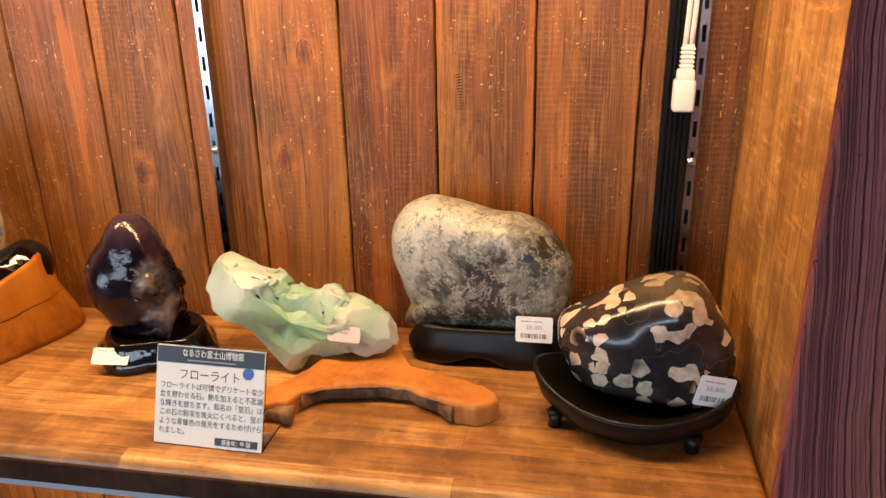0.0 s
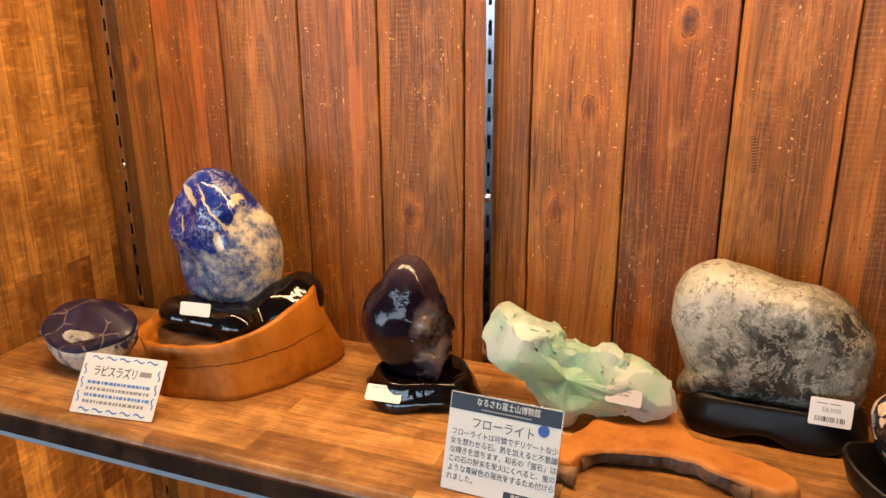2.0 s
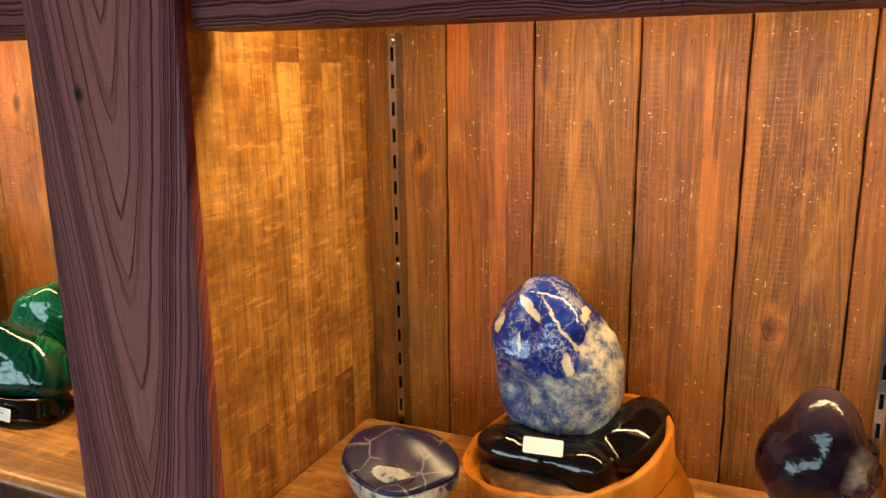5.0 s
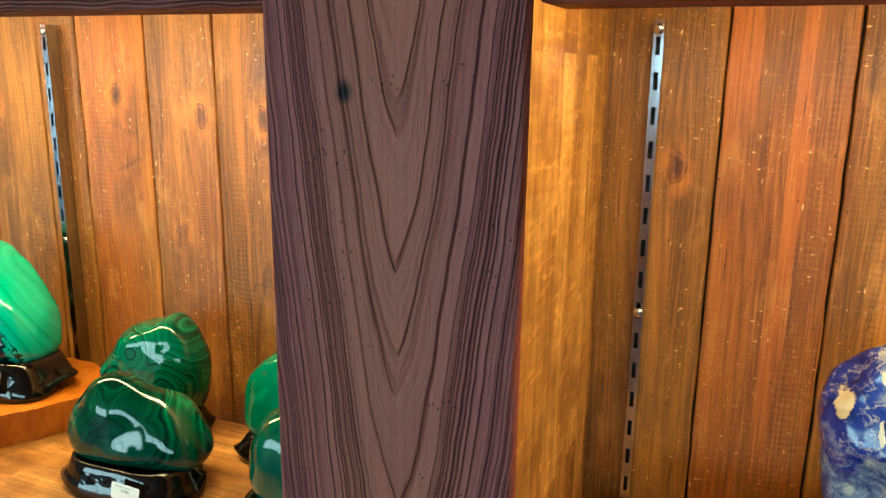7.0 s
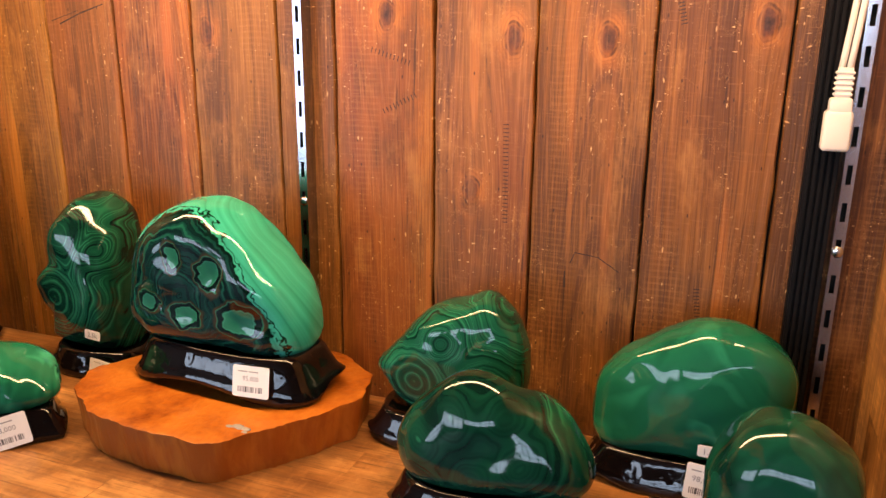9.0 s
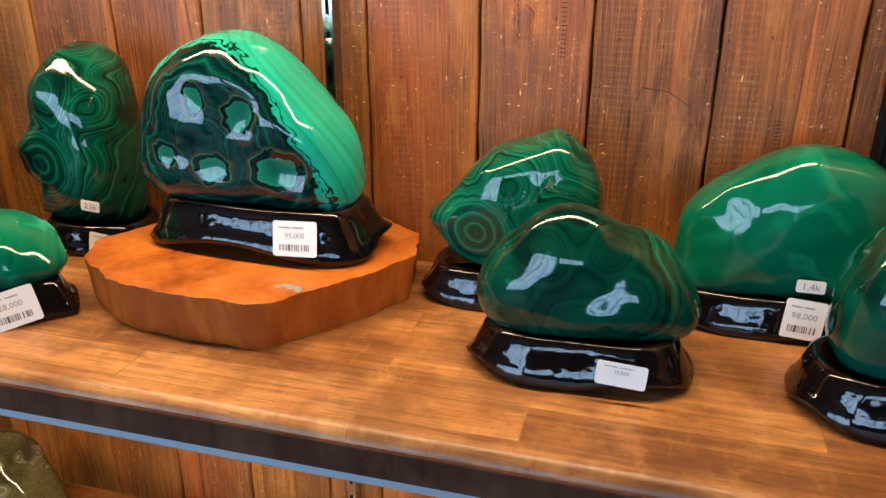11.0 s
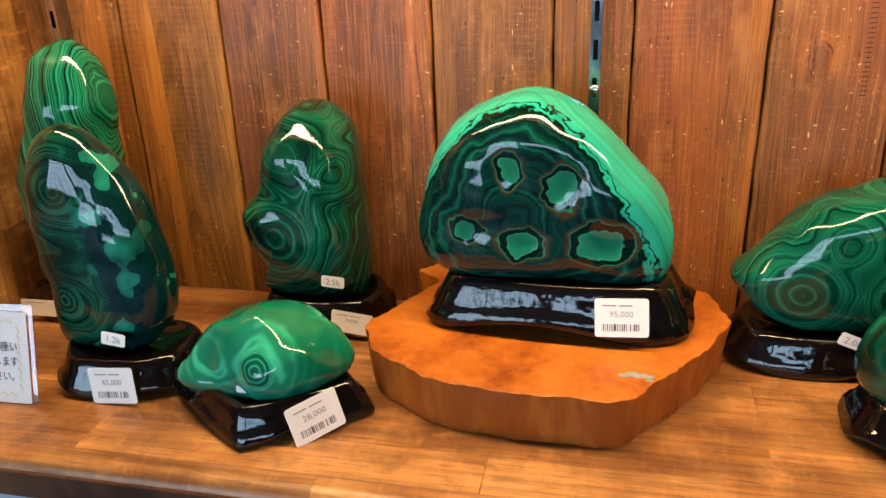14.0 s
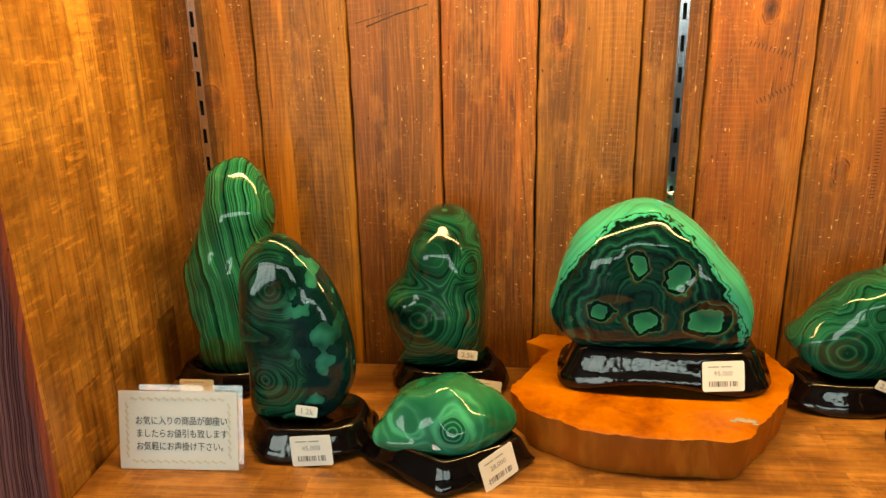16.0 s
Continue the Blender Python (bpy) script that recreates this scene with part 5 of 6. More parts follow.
def driftwood():
    """A flat root board, smooth on top, undercut along its front where the bark shows."""
    keys = [(-0.100, 0.523, 0.529, 0.009), (-0.080, 0.514, 0.545, 0.015), (-0.060, 0.520, 0.573, 0.016), (-0.053, 0.535, 0.594, 0.017), (-0.037, 0.545, 0.618, 0.017), (-0.010, 0.550, 0.634, 0.018), (0.003, 0.552, 0.634, 0.018), (0.012, 0.553, 0.607, 0.018), (0.024, 0.552, 0.588, 0.018), (0.046, 0.541, 0.579, 0.0185), (0.070, 0.532, 0.572, 0.019), (0.084, 0.531, 0.565, 0.0185), (0.094, 0.537, 0.556, 0.017), (0.099, 0.543, 0.549, 0.013)]
    rings, bark = [], []
    for j in range(91):
        x = -0.100 + 0.199 * j / 90
        i = max(n for n in range(len(keys) - 1) if keys[n][0] <= x + 1e-9)
        p, q = keys[i], keys[i + 1]
        f = min(1.0, (x - p[0]) / (q[0] - p[0]))
        f = f * f * (3 - 2 * f) * 0.5 + f * 0.5
        yf, yb, zt = [u + (w - u) * f for u, w in zip(p[1:], q[1:])]
        yf += 0.0022 * noise.noise(Vector((x * 90, 1, 0))) + 0.001 * noise.noise(Vector((x * 260, 4, 0)))
        yb += 0.003 * noise.noise(Vector((x * 60, 9, 0)))
        under = 0.010 * max(0.0, min(1.0, (x + 0.056) / 0.010)) * max(0.0, min(1.0, (0.068 - x) / 0.018))
        under = min(under, (yb - yf) * 0.45)
        row = [(yb - 0.001, 0.0008), (yb, zt * 0.5), (yb - 0.002, zt * 0.85), (yb - 0.006 * min(1, (yb - yf) / 0.03), zt)]
        for k in range(1, 6):
            row.append((yb + (yf - yb) * k / 6, zt))
        row += [(yf + 0.003, zt), (yf + 0.0008, zt * 0.93), (yf, zt * 0.80), (yf + under * 0.35, zt * 0.68), (yf + under, zt * 0.45), (yf + under, 0.0008), (yb - (yb - yf) * 0.3, 0.0006)]
        out = []
        for y, z in row:
            lift = 0.0016 * noise.noise(Vector((x * 45, y * 45, 2))) if z > zt * 0.9 else 0.0
            out.append(Vector((x, y, max(z + lift, 0.0005))))
        rings.append(out)
        if -0.054 < x < 0.066:
            edge = []
            for a in np.linspace(0, 2 * math.pi, 16, endpoint=False):
                g = 1 + 0.55 * noise.noise(Vector((x * 130, math.cos(a) * 2, math.sin(a) * 2)))
                edge.append(Vector((x, yf + under * 0.85 - 0.0058 * g * math.cos(a), max(0.0004, zt * 0.40 + zt * 0.40 * math.sin(a)))))
            bark.append(edge)
    ob = tagged(finish("driftwood", loft(rings), M_DRIFT, smooth=True, angle=60), "flat orange driftwood board with a dark barky front edge", "driftwood")
    ob.location = (-0.166, 0, SHELF_Z)
    part("bark", loft(bark), M_BARK, ob, "rough dark brown bark", smooth=True)
    stub = []
    for j in range(16):
        u = j / 15
        c = Vector((-0.096 + 0.042 * u, 0.518 + 0.003 * math.sin(u * 5), 0.006 + 0.002 * u))
        stub.append([c + Vector((0, 0.007 * math.cos(a), 0.0058 * math.sin(a))) * (0.75 + 0.5 * noise.noise(Vector((u * 6, math.cos(a), math.sin(a)))) + 0.25 * u) for a in np.linspace(0, 2 * math.pi, 14, endpoint=False)])
    for row in stub:
        for p in row:
            p.z = max(p.z, 0.0006)
    part("root_stub", loft(stub), M_BARK, ob, "gnarled brown root end", smooth=True)


driftwood()


def museum_sign():
    """Printed card in a clear bent acrylic stand."""
    root = tagged(new("acrylic_sign"), "printed white museum card in a clear acrylic stand", "sign")
    root.matrix_world = pose(-0.2715, 0.4755, SHELF_Z, 0, 0, -1.5)
    w, h = 0.0845, 0.0720
    lean = pose(0, 0, 0, -20, 0, 0)
    back = part("acrylic_front", rounded(w + 0.001, h + 0.001, 0.001, 0.0012), M_ACRYL, root, "clear acrylic panel")
    back.matrix_local = lean @ pose(0, 0.0022, h / 2 + 0.001)
    rear = part("acrylic_foot", box(-w / 2, w / 2, 0.0, 0.034, 0.0004, 0.0020), M_ACRYL, root, "clear acrylic foot")
    rear.matrix_local = pose(0, 0.002, 0)
    card = part("card", rounded(w, h, 0.001, 0.0006), M_PAPER, root, "white printed card")
    card.matrix_local = lean @ pose(0, 0.0005, h / 2 + 0.001)
    head = part("header_band", bars([(-w / 2 + 0.0005, w / 2 - 0.0005, h / 2 - 0.0125, h / 2 - 0.0005)], -0.0007), M_NAVY, card, "navy header band")
    sheet_text("なるさわ富士山博物館", 0.0062, M_PAPER, card, 0.002, h / 2 - 0.0070, -0.0009, "CENTER", 0.78)
    part("small_print", bars([(-0.018, 0.020, h / 2 - 0.0105, h / 2 - 0.0096)], -0.0009), M_FAINT, card)
    sheet_text("フローライト", 0.0088, M_INK, card, 0.0, h / 2 - 0.0235, -0.0007, "CENTER", 0.92)
    dot = bmesh.new()
    bmesh.ops.create_cone(dot, cap_ends=True, segments=24, radius1=0.0042, radius2=0.0042, depth=0.0003, matrix=pose(w / 2 - 0.0125, -0.0008, h / 2 - 0.0165, 90))
    part("blue_dot", dot, M_BLUE, card, "round blue sticker")
    for i, line in enumerate(("フローライトは可憐でデリケートな少", "女を想わせる石。熱を加えると不思議", "な輝きを放ちます。和名の「蛍石」は、", "この石の粉末を炭火にくべると、蛍の", "ような青緑色の発光をするため付けら", "れました。")):
        sheet_text(line, 0.0054, M_INK, card, -w / 2 + 0.0035, h / 2 - 0.0310 - i * 0.0066, -0.0007, "LEFT", 0.88)
    part("origin_band", bars([(0.006, w / 2 - 0.003, -h / 2 + 0.002, -h / 2 + 0.0075)], -0.0007), M_NAVY, card, "navy origin band")
    sheet_text("原産地：中 国", 0.0042, M_PAPER, card, 0.0225, -h / 2 + 0.0032, -0.0009, "CENTER", 0.85)


museum_sign()


def squiggles(bm, y, x0, x1, z, n, amp, vertical=False):
    for i in range(n):
        u0 = x0 + (x1 - x0) * (i + 0.1) / n
        u1 = x0 + (x1 - x0) * (i + 0.9) / n
        for j in range(8):
            a, b = j / 8, (j + 1) / 8
            ua, ub = u0 + (u1 - u0) * a, u0 + (u1 - u0) * b
            va, vb = z + amp * math.sin(a * 6.28), z + amp * math.sin(b * 6.28)
            t = 0.0007
            q = [(ua, va - t), (ub, vb - t), (ub, vb + t), (ua, va + t)]
            bm.faces.new([bm.verts.new((v, y, u) if vertical else (u, y, v)) for u, v in q])
    return bm


def lapis_card():
    w, h = 0.082, 0.0535
    root = tagged(finish("lapis_card", rounded(w, h, 0.0015, 0.0006), M_PAPER), "laminated handwritten card with blue wave border", "card")
    root.matrix_world = pose(-0.6185, 0.4705, SHELF_Z, 0, 0, 7) @ pose(0, 0, 0, -38, 0, 0) @ pose(0, 0, h / 2 + 0.001, 0, 0, 0)
    bm = bmesh.new()
    f = -0.0008
    squiggles(bm, f, -w * 0.42, w * 0.42, h * 0.43, 5, 0.0011)
    squiggles(bm, f, -w * 0.42, w * 0.42, -h * 0.43, 5, 0.0011)
    squiggles(bm, f, -h * 0.34, h * 0.34, -w * 0.45, 3, 0.0011, True)
    squiggles(bm, f, -h * 0.34, h * 0.34, w * 0.45, 3, 0.0011, True)
    part("wave_border", bm, M_SKYBLUE, root, "blue drawn waves")
    sheet_text("ラピスラズリ", 0.0105, M_BLACK, root, -w * 0.35, h * 0.14, f, "LEFT", 0.72)
    part("small_words", bars([(w * 0.22, w * 0.36, h * 0.19, h * 0.27)], f), M_FAINT, root)
    rnd = random.Random(5)
    for i in range(4):
        q, rect, z = -w * 0.38, [], h * 0.02 - i * h * 0.105
        while q < w * 0.36:
            b = rnd.uniform(0.0015, 0.004)
            rect.append((q, q + b, z - 0.0014, z + 0.0012))
            q += b + rnd.uniform(0.0007, 0.0015)
        part("written_line", bars(rect, f), (M_SKYBLUE, M_FAINT, M_SKYBLUE, M_FAINT)[i], root)


lapis_card()

# ---- bay two: malachites ----
GREEN = "polished green banded malachite"


def mal(name, x, y, outline, thick, material, label, **kw):
    return stone(name, x, y, outline, thick, material, label, "malachite", group="malachite stones", **kw)


# tall one in the corner
s_l = stand(-1.785, 0.645, 0.050, 0.034, 0.022, seed=11.0)
mal("malachite_stone", -1.781, 0.645, [(16, 208), (-6, 199), (-18, 168), (-30, 137), (-41, 111), (-38, 73), (-31, 46), (-34, 18), (-12, 14), (20, 14), (36, 40), (38, 80), (39, 140), (42, 173), (33, 197)], 0.060, malachite("malachite_flowing", [(-0.016, 0.098, 0.006)], light=(0.025, 0.32, 0.160), bands=120.0, bright=0.46, stripe=True), "tall slender malachite with pale flowing bands", lumps=0.006, seed=12.0)
price_tag(s_l, -1.809, 0.6085, 1.1485, lean=8, w=0.031, h=0.013, code=False)
# upright oval, 1.2k
s_k = stand(-1.690, 0.553, 0.048, 0.038, 0.026, seed=13.0, yaw=4)
k12 = mal("malachite_stone", -1.697, 0.555, [(-15, 172), (-32, 161), (-42, 135), (-44, 100), (-40, 66), (-39, 24), (-19, 17), (8, 17), (30, 31), (43, 58), (43, 90), (31, 127), (14, 153), (0, 168)], 0.042, malachite("malachite_mottled", [(-0.012, 0.135, 0.012), (0.020, 0.075, 0.008), (-0.022, 0.060, 0.010)], mid=(0.003, 0.060, 0.030), light=(0.014, 0.17, 0.085), bands=110.0, murk=0.5, blots=True), "upright malachite with a blue-green mottled face", lumps=0.004, seed=14.0, blunt=0.5)
price_tag(s_k, -1.6815, 0.5145, 1.1495, lean=8, roll=5, w=0.0315, h=0.024, price="45,000")
sticker(k12, -1.6885, 0.5330, 1.1720, "1.2k", lean=10, roll=-6)
# upright one behind, 2.5k
s_t = stand(-1.590, 0.655, 0.050, 0.036, 0.024, seed=15.0)
tm = mal("malachite_stone", -1.601, 0.662, [(13, 164), (-4, 159), (-19, 137), (-28, 106), (-44, 84), (-43, 58), (-29, 36), (-32, 20), (6, 15), (42, 20), (44, 69), (41, 122), (30, 154)], 0.080, malachite("malachite_one_eye", [(-0.012, 0.073, 0.022), (0.034, 0.12, 0.004)], mid=(0.002, 0.060, 0.032), light=(0.012, 0.17, 0.090), bands=120.0, murk=0.35), "upright malachite with one large ringed eye", lumps=0.006, seed=16.0)
price_tag(s_t, -1.5570, 0.6165, 1.1500, lean=8, roll=-6, w=0.031, h=0.016, code=False, price="70,000")
sticker(tm, -1.5705, 0.6220, 1.1790, "2.5k", lean=4, roll=-4)
# small low one, 0.7k
s_d = stand(-1.580, 0.530, 0.064, 0.047, 0.024, seed=17.0, square=1.18, yaw=0, lump=0.05)
dm = mal("malachite_stone", -1.586, 0.535, [(-1, 68), (-25, 59), (-44, 36), (-50, 20), (-28, 13), (4, 12), (30, 14), (54, 29), (44, 44), (22, 62)], 0.066, malachite("malachite_bright_pebble", [(0.012, 0.043, 0.0092), (-0.025, 0.045, 0.008)], mid=(0.004, 0.16, 0.085), light=(0.045, 0.46, 0.270), bands=30.0, murk=0.15, fine=0.10, bright=0.49), "small rounded bright malachite pebble", lumps=0.011, seed=18.0, blunt=0.75)
price_tag(s_d, -1.5410, 0.5020, 1.1500, yaw=42, lean=10, roll=10, w=0.032, h=0.025, price="28,000")
sticker(dm, -1.5800, 0.5030, 1.1665, "0.7k", lean=22)


def wood_slab():
    """Cross-cut root slab with a waved natural rim."""
    outline = [(-120, -22), (-105, -56), (-60, -84), (-10, -90), (45, -88), (76, -52), (96, -22), (112, 12), (104, 52), (60, 84), (-20, 84), (-66, 80), (-92, 84), (-104, 66), (-86, 50), (-100, 20)]
    sharp = []
    for p, q in zip(outline, outline[1:] + outline[:1]):
        sharp += [p, (0.5 * p[0] + 0.5 * q[0], 0.5 * p[1] + 0.5 * q[1])]
    ring = [p * 0.001 for p in spline(sharp, 192)]
    rows = []
    for s, z in ((0.90, 0.002), (0.955, 0.0), (0.968, 0.004), (0.978, 0.012), (0.988, 0.022), (1.0, 0.0318), (0.9985, 0.0336), (0.990, 0.034), (0.80, 0.0338), (0.4, 0.0336)):
        row = []
        for q in ring:
            wob = 1 + (0.018 * noise.noise(Vector((q.x * 60, q.y * 60, z * 50))) + 0.016 * noise.noise(Vector((q.x * 190, q.y * 190, z * 18))) + 0.008 * noise.noise(Vector((q.x * 420, q.y * 420, z * 30)))) * (1 if s > 0.9 else 0)
            row.append(Vector((q.x * s * wob, q.y * s * wob, z)))
        rows.append(row)
    ob = tagged(finish("wood_slab", loft(rows), M_SLAB, smooth=True, angle=50), "thick orange varnished root wood slab under a malachite", "wood slab")
    ob.location = (-1.414, 0.604, SHELF_Z)
    rnd = random.Random(2)
    bm = bmesh.new()
    for i in range(7):
        a = rnd.uniform(0, 6.28)
        c = Vector((0.053 + rnd.uniform(-0.008, 0.008), -0.062 + rnd.uniform(-0.004, 0.004), 0.0341))
        bmesh.ops.create_uvsphere(bm, u_segments=8, v_segments=5, radius=rnd.uniform(0.0018, 0.004), matrix=Matrix.Translation(c) @ Matrix.Diagonal((1.3, 0.8, 0.12, 1)))
    part("pale_scar", bm, M_FAINT, ob, "pale scraped mark", smooth=True)


wood_slab()
SLAB_Z = SHELF_Z + 0.034
s_b = stand(-1.411, 0.612, 0.080, 0.038, 0.036, z=SLAB_Z, square=3.4, seed=19.0, lump=0.10, feet=3, phase=1.0)
mal("malachite_stone", -1.423, 0.618, [(1, 181), (-28, 176), (-54, 161), (-68, 138), (-75, 110), (-78, 87), (-66, 71), (-39, 64), (23, 63), (74, 66), (82, 90), (75, 118), (54, 142), (29, 168)], 0.084, malachite_core("malachite_big_heart"), "large malachite with pale rim and dark heart of ringed eyes", lumps=0.004, seed=20.0, blunt=0.5, n=96, m=28, dish=((0.040, 0.097, 0.016, 0.005), (-0.006, 0.097, 0.013, 0.005), (0.016, 0.130, 0.014, 0.005), (-0.016, 0.143, 0.012, 0.004), (-0.040, 0.104, 0.012, 0.004)))
price_tag(s_b, -1.3705, 0.5730, 1.1905, lean=14, roll=3, w=0.0315, h=0.0235, price="95,000")
# ringed one behind
s_m = stand(-1.240, 0.645, 0.060, 0.036, 0.026, seed=21.0, square=3.0)
km = mal("malachite_stone", -1.238, 0.651, [(27, 119), (9, 113), (-14, 108), (-34, 90), (-52, 67), (-61, 56), (-57, 45), (-36, 26), (-6, 19), (38, 19), (58, 42), (60, 72), (54, 96), (42, 114)], 0.062, malachite("malachite_rings", [(-0.022, 0.052, 0.020), (0.034, 0.055, 0.012), (0.0, 0.088, 0.006)], dark=(0.001, 0.028, 0.016), mid=(0.003, 0.085, 0.045), light=(0.012, 0.19, 0.100), bands=130.0), "malachite with bullseye rings on a black stand", lumps=0.005, seed=22.0)
sticker(km, -1.2300, 0.6120, 1.1640, "2.0k", roll=-20)
# rounded dark one in front
s_f = stand(-1.181, 0.557, 0.061, 0.036, 0.029, seed=23.0, square=3.2, yaw=3)
carved("malachite_stone", -1.184, 0.565, [(-6, -7, 66, 32, 26, 33), (-29, -5, 47, 28, 27, 31), (27, 5, 52, 33, 28, 31), (47, 4, 37, 22, 22, 17), (4, 0, 38, 52, 31, 22)], malachite("malachite_dark_round", [(0.0, 0.040, 0.008), (-0.036, 0.058, 0.008), (0.030, 0.052, 0.008), (-0.015, 0.078, 0.008), (0.020, 0.080, 0.008), (-0.035, 0.030, 0.008)], light=(0.010, 0.18, 0.090), mid=(0.002, 0.050, 0.028), bands=55.0, murk=0.45, brown=0.05, fine=0.12), "dark green polished malachite with rounded lobes on a black stand", "malachite", group="malachite stones", soft=5.5, lumps=0.0035, seed=24.0)
price_tag(s_f, -1.1530, 0.5185, 1.1540, yaw=2, lean=10, roll=-4, w=0.0275, h=0.0135, price="35,000", code=False)
# wide smooth one beside the cable
s_w = stand(-1.060, 0.652, 0.071, 0.034, 0.026, seed=25.0, square=3.2)
wm = mal("malachite_stone", -1.061, 0.655, [(8, 120), (-20, 111), (-49, 90), (-65, 71), (-67, 40), (-58, 20), (-23, 17), (15, 17), (58, 22), (67, 70), (61, 97), (40, 113)], 0.058, malachite("malachite_smooth_wide", [(0.012, 0.07, 0.008), (0.03, 0.055, 0.006)], mid=(0.003, 0.135, 0.068), light=(0.008, 0.20, 0.105), bands=26.0, fine=0.08, dark=(0.001, 0.05, 0.026)), "wide smooth green malachite on a black stand", lumps=0.004, seed=26.0)
price_tag(s_w, -1.0475, 0.6160, 1.1545, lean=4, roll=-4, w=0.024, h=0.026, price="98,000")
sticker(wm, -1.0450, 0.6250, 1.1735, "1.4k")
# dark one by the post
stand(-1.008, 0.552, 0.052, 0.037, 0.030, seed=27.0)
mal("malachite_stone", -1.007, 0.555, [(-9, 108), (-26, 97), (-38, 76), (-41, 53), (-38, 32), (-22, 20), (12, 20), (33, 36), (41, 62), (34, 88), (13, 104)], 0.060, malachite("malachite_dark_plain", [(0.005, 0.06, 0.008)], mid=(0.003, 0.075, 0.042), light=(0.006, 0.13, 0.070), bands=30.0, murk=0.3, fine=0.10), "dark smooth malachite beside the timber post", lumps=0.004, seed=28.0)


def notice_card():
    w, h = 0.091, 0.0600
    root = tagged(finish("notice_card", rounded(w, h, 0.001, 0.0005), M_CREAM), "greyish white laminated notice card with a pale gold border", "card")
    root.matrix_world = pose(-1.781, 0.503, SHELF_Z, 0, 0, 1) @ pose(0, 0, 0, -14, 0, 1.0) @ pose(0, 0, h / 2 + 0.0006, 0, 0, 0)
    f = -0.0008
    bm = bmesh.new()
    for s in (-1, 1):
        squiggles(bm, f, -w * 0.40, w * 0.40, s * h * 0.40, 12, 0.0008)
        squiggles(bm, f, -h * 0.36, h * 0.36, s * w * 0.43, 8, 0.0008, True)
    part("gold_border", bm, M_GOLD, root, "pale gold ornament border")
    for i, line in enumerate(("お気に入りの商品が御座い", "ましたらお値引も致します", "お気軽にお声掛け下さい。")):
        sheet_text(line, 0.0072, M_INK, root, -w * 0.36, h * 0.08 - i * 0.0098, f, "LEFT", 0.82)
    sleeve = part("sleeve", rounded(w + 0.006, h + 0.004, 0.001, 0.0003), M_ACRYL, root, "clear plastic sleeve")
    sleeve.matrix_local = pose(0.001, 0.0008, 0.0026)
    return root


notice_card()
stone("moss_green_stone", -1.715, 0.60, [(5, 122), (-30, 112), (-55, 85), (-70, 45), (-66, 10), (-30, 1), (30, 1), (64, 12), (66, 50), (45, 92), (28, 114)], 0.08, M_MOSS, "mottled moss green polished stone on the lower shelf", z=0.83, seed=30.0)

# ---- wall planks ----
def plank_bm(w, seed):
    """A board with softly uneven edges."""
    rows = []
    for i in range(82):
        z = 1.62 * i / 81
        l = 0.0011 * noise.noise(Vector((seed * 9, z * 34, 0))) + 0.0005 * noise.noise(Vector((seed * 9, z * 120, 5)))
        r = 0.0011 * noise.noise(Vector((seed * 9 + 50, z * 34, 0))) + 0.0005 * noise.noise(Vector((seed * 9 + 50, z * 120, 5)))
        x0, x1 = -w + max(l, -0.0008), w + min(r, 0.0008)
        rows.append([Vector(p) for p in ((x0, 0.012, z), (x1, 0.012, z), (x1, 0.0013, z), (x1 - 0.0010, 0.0, z), (x0 + 0.0010, 0.0, z), (x0, 0.0013, z))])
    return loft(rows)



wall = structure("wall_back", box(-2.0, 0.255, 0.7285, 0.75, 0.0, 1.66), M_GAP, "wall of reddish-brown stained vertical planks")
SEAMS = ((-0.840, -0.737, -0.650, -0.556, -0.469, -0.380, -0.315, -0.228, -0.142, -0.055, 0.033, 0.121), (-1.858, -1.766, -1.680, -1.598, -1.513, -1.425, -1.370, -1.281, -1.198, -1.111, -1.022, -0.944))
KNOTS = ((-0.261, 1.387), (-0.287, 1.291), (-0.766, 1.417), (-1.216, 1.440), (-1.248, 1.320), (-1.322, 1.457), (-1.496, 1.442), (-0.436, 1.275), (-1.038, 1.452), (-0.183, 1.462), (-1.846, 1.434), (-1.807, 1.386), (-1.145, 1.440))
# tone factor of each board, about half for the last in each bay, and over its heart (offset, height) whether the rings
# nest into flames
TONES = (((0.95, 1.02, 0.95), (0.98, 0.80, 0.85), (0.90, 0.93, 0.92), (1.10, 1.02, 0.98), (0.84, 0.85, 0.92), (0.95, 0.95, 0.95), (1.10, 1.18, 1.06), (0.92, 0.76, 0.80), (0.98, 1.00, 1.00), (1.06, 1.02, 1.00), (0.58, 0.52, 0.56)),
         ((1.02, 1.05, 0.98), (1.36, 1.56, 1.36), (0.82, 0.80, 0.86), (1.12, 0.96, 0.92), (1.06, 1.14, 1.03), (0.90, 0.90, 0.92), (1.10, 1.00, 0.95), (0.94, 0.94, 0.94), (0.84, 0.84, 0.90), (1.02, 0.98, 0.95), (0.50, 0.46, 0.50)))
FLAMES = {2: (0.004, 1.50), 4: (0.012, 1.52), 8: (-0.004, 1.45), 12: (-0.006, 1.42), 14: (0.012, 1.62), 17: (-0.030, 1.50), 19: (0.010, 1.26)}
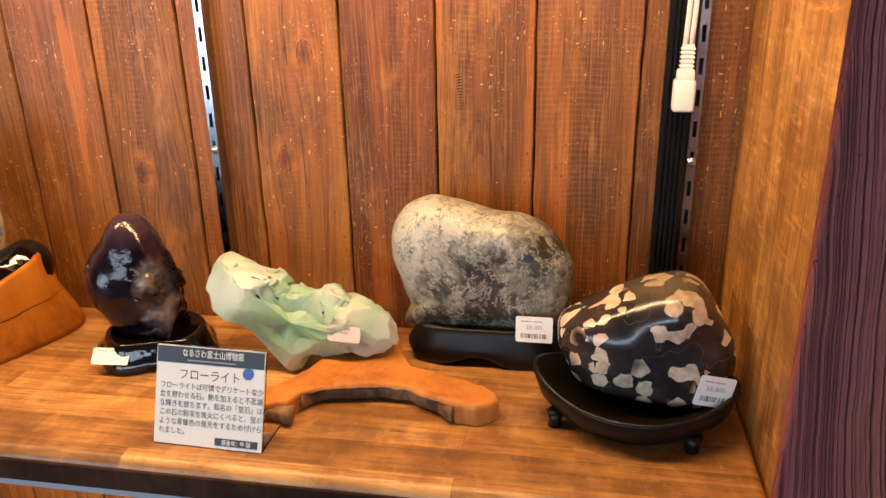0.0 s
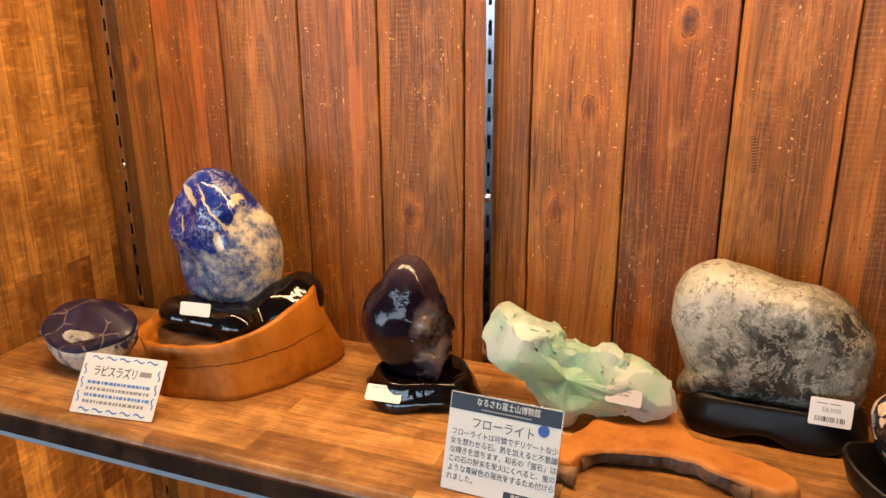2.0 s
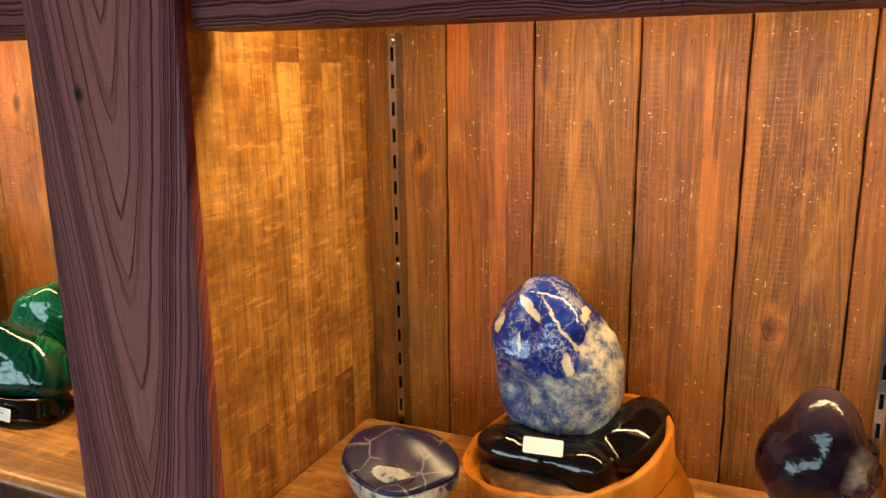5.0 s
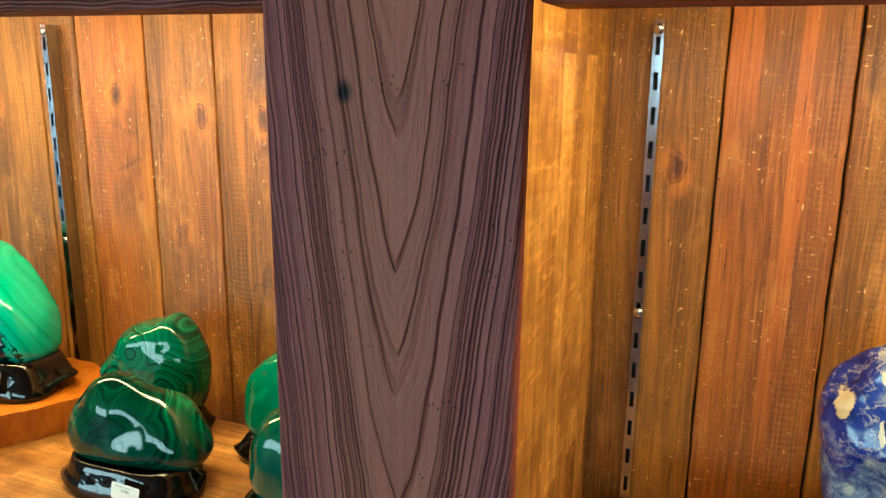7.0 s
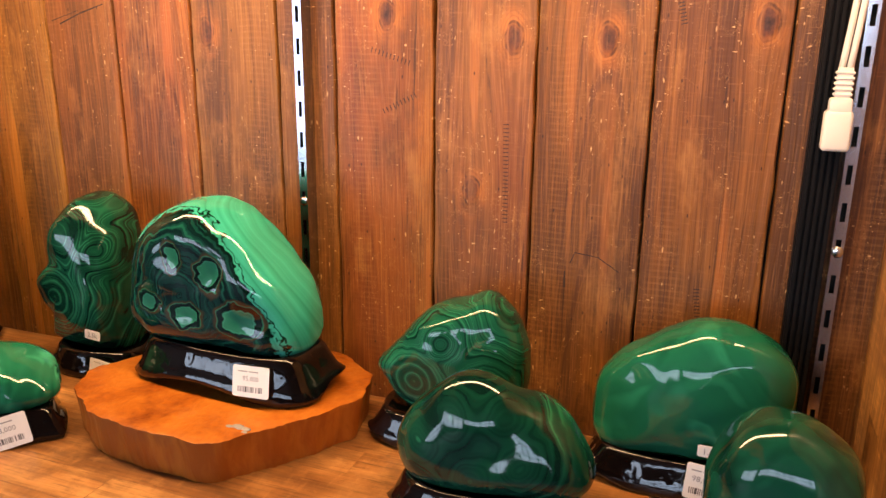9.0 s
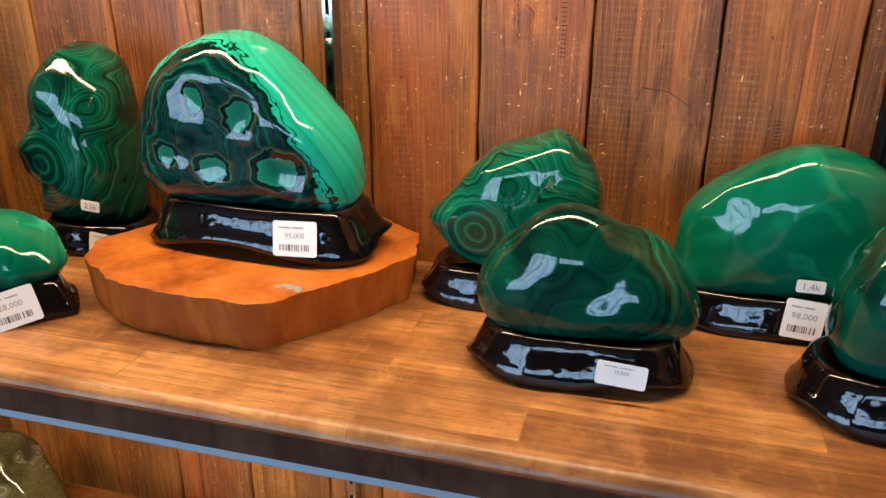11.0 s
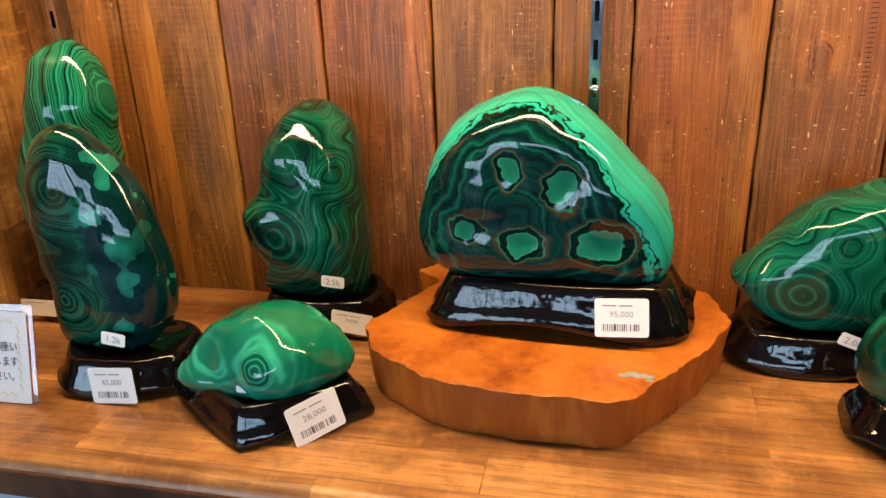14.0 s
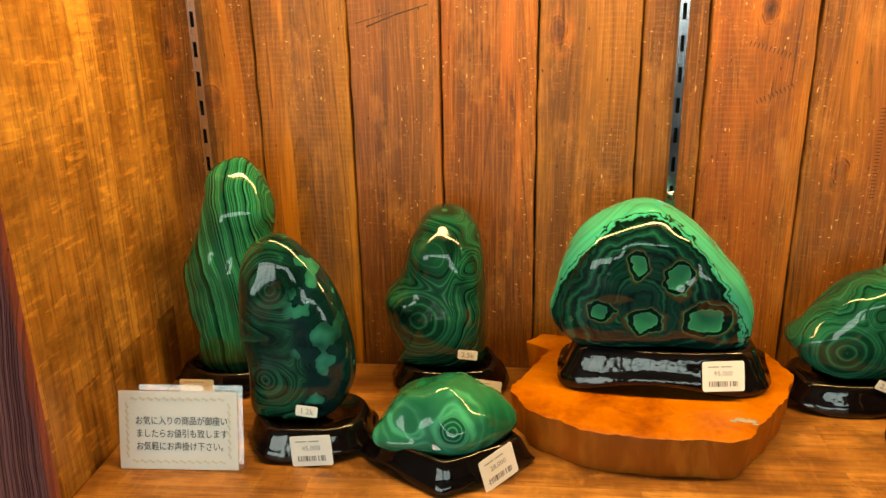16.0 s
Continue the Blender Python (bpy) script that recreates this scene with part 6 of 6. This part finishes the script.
for row, seams in enumerate(SEAMS):
    for i, (a, b) in enumerate(zip(seams, seams[1:])):
        w = (b - a) / 2 - 0.0009
        ob = part("plank", plank_bm(w, a), M_PLANK, wall)
        c = (a + b) / 2
        ob.location = (c, WALL_Y, 0)
        mine = [(x - c, 0.0, z) for x, z in KNOTS if a < x < b] + [(5.0, 0.0, 5.0)] * 3
        ob["knot_a"], ob["knot_b"], ob["knot_c"] = mine[0], mine[1], mine[2]
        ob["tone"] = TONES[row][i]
        ob["heart"] = (*FLAMES.get(row * 11 + i, (0.0, 0.0)), 1.0 if row * 11 + i in FLAMES else 0.0)


def gouge(points, dashes=0, wide=0.0008):
    """An old dark scratch across the boards, or a row of short toothed dents."""
    bm = bmesh.new()
    pts = [Vector((x, WALL_Y - 0.0002, z)) for x, z in points]
    if dashes:
        a, b = pts
        along = (b - a).normalized()
        out = Vector((along.z, 0, -along.x)) * 0.0022
        pieces = [(a.lerp(b, (i + 0.5) / dashes) - out, a.lerp(b, (i + 0.5) / dashes) + out) for i in range(dashes)]
    else:
        pieces = list(zip(pts, pts[1:]))
    for a, b in pieces:
        n = (b - a).normalized()
        o = Vector((n.z, 0, -n.x)) * wide / 2
        loft([[a + o, a - o, a - o + Vector((0, 0.001, 0)), a + o + Vector((0, 0.001, 0))], [b + o * 0.6, b - o * 0.6, b - o * 0.6 + Vector((0, 0.001, 0)), b + o * 0.6 + Vector((0, 0.001, 0))]], bm=bm)
    part("dent_row" if dashes else "scratch", bm, M_DENT, wall)


gouge(((-1.1676, 1.2464), (-1.1681, 1.2600)), wide=0.0016)
gouge(((-1.1640, 1.2671), (-1.1606, 1.2761), (-1.1420, 1.2739), (-1.1255, 1.2637)))
gouge(((-1.1020, 1.4866), (-1.0927, 1.4493)), dashes=16)
gouge(((-1.3372, 1.4293), (-1.3010, 1.4183)), dashes=11)
gouge(((-1.3268, 1.3789), (-1.2956, 1.3941)), dashes=10)
gouge(((-1.2203, 1.3753), (-1.2189, 1.2938)), dashes=26)
gouge(((-1.6722, 1.4497), (-1.6399, 1.4589)))
gouge(((-1.0673, 1.2587), (-1.0637, 1.2266)), dashes=12)
gouge(((-1.6629, 1.4468), (-1.6366, 1.4567), (-1.6088, 1.4647)), wide=0.0014)
gouge(((-0.1234, 1.3705), (-0.1187, 1.3410)), dashes=12)
gouge(((-0.1208, 1.3690), (-0.1196, 1.3384)), dashes=12)
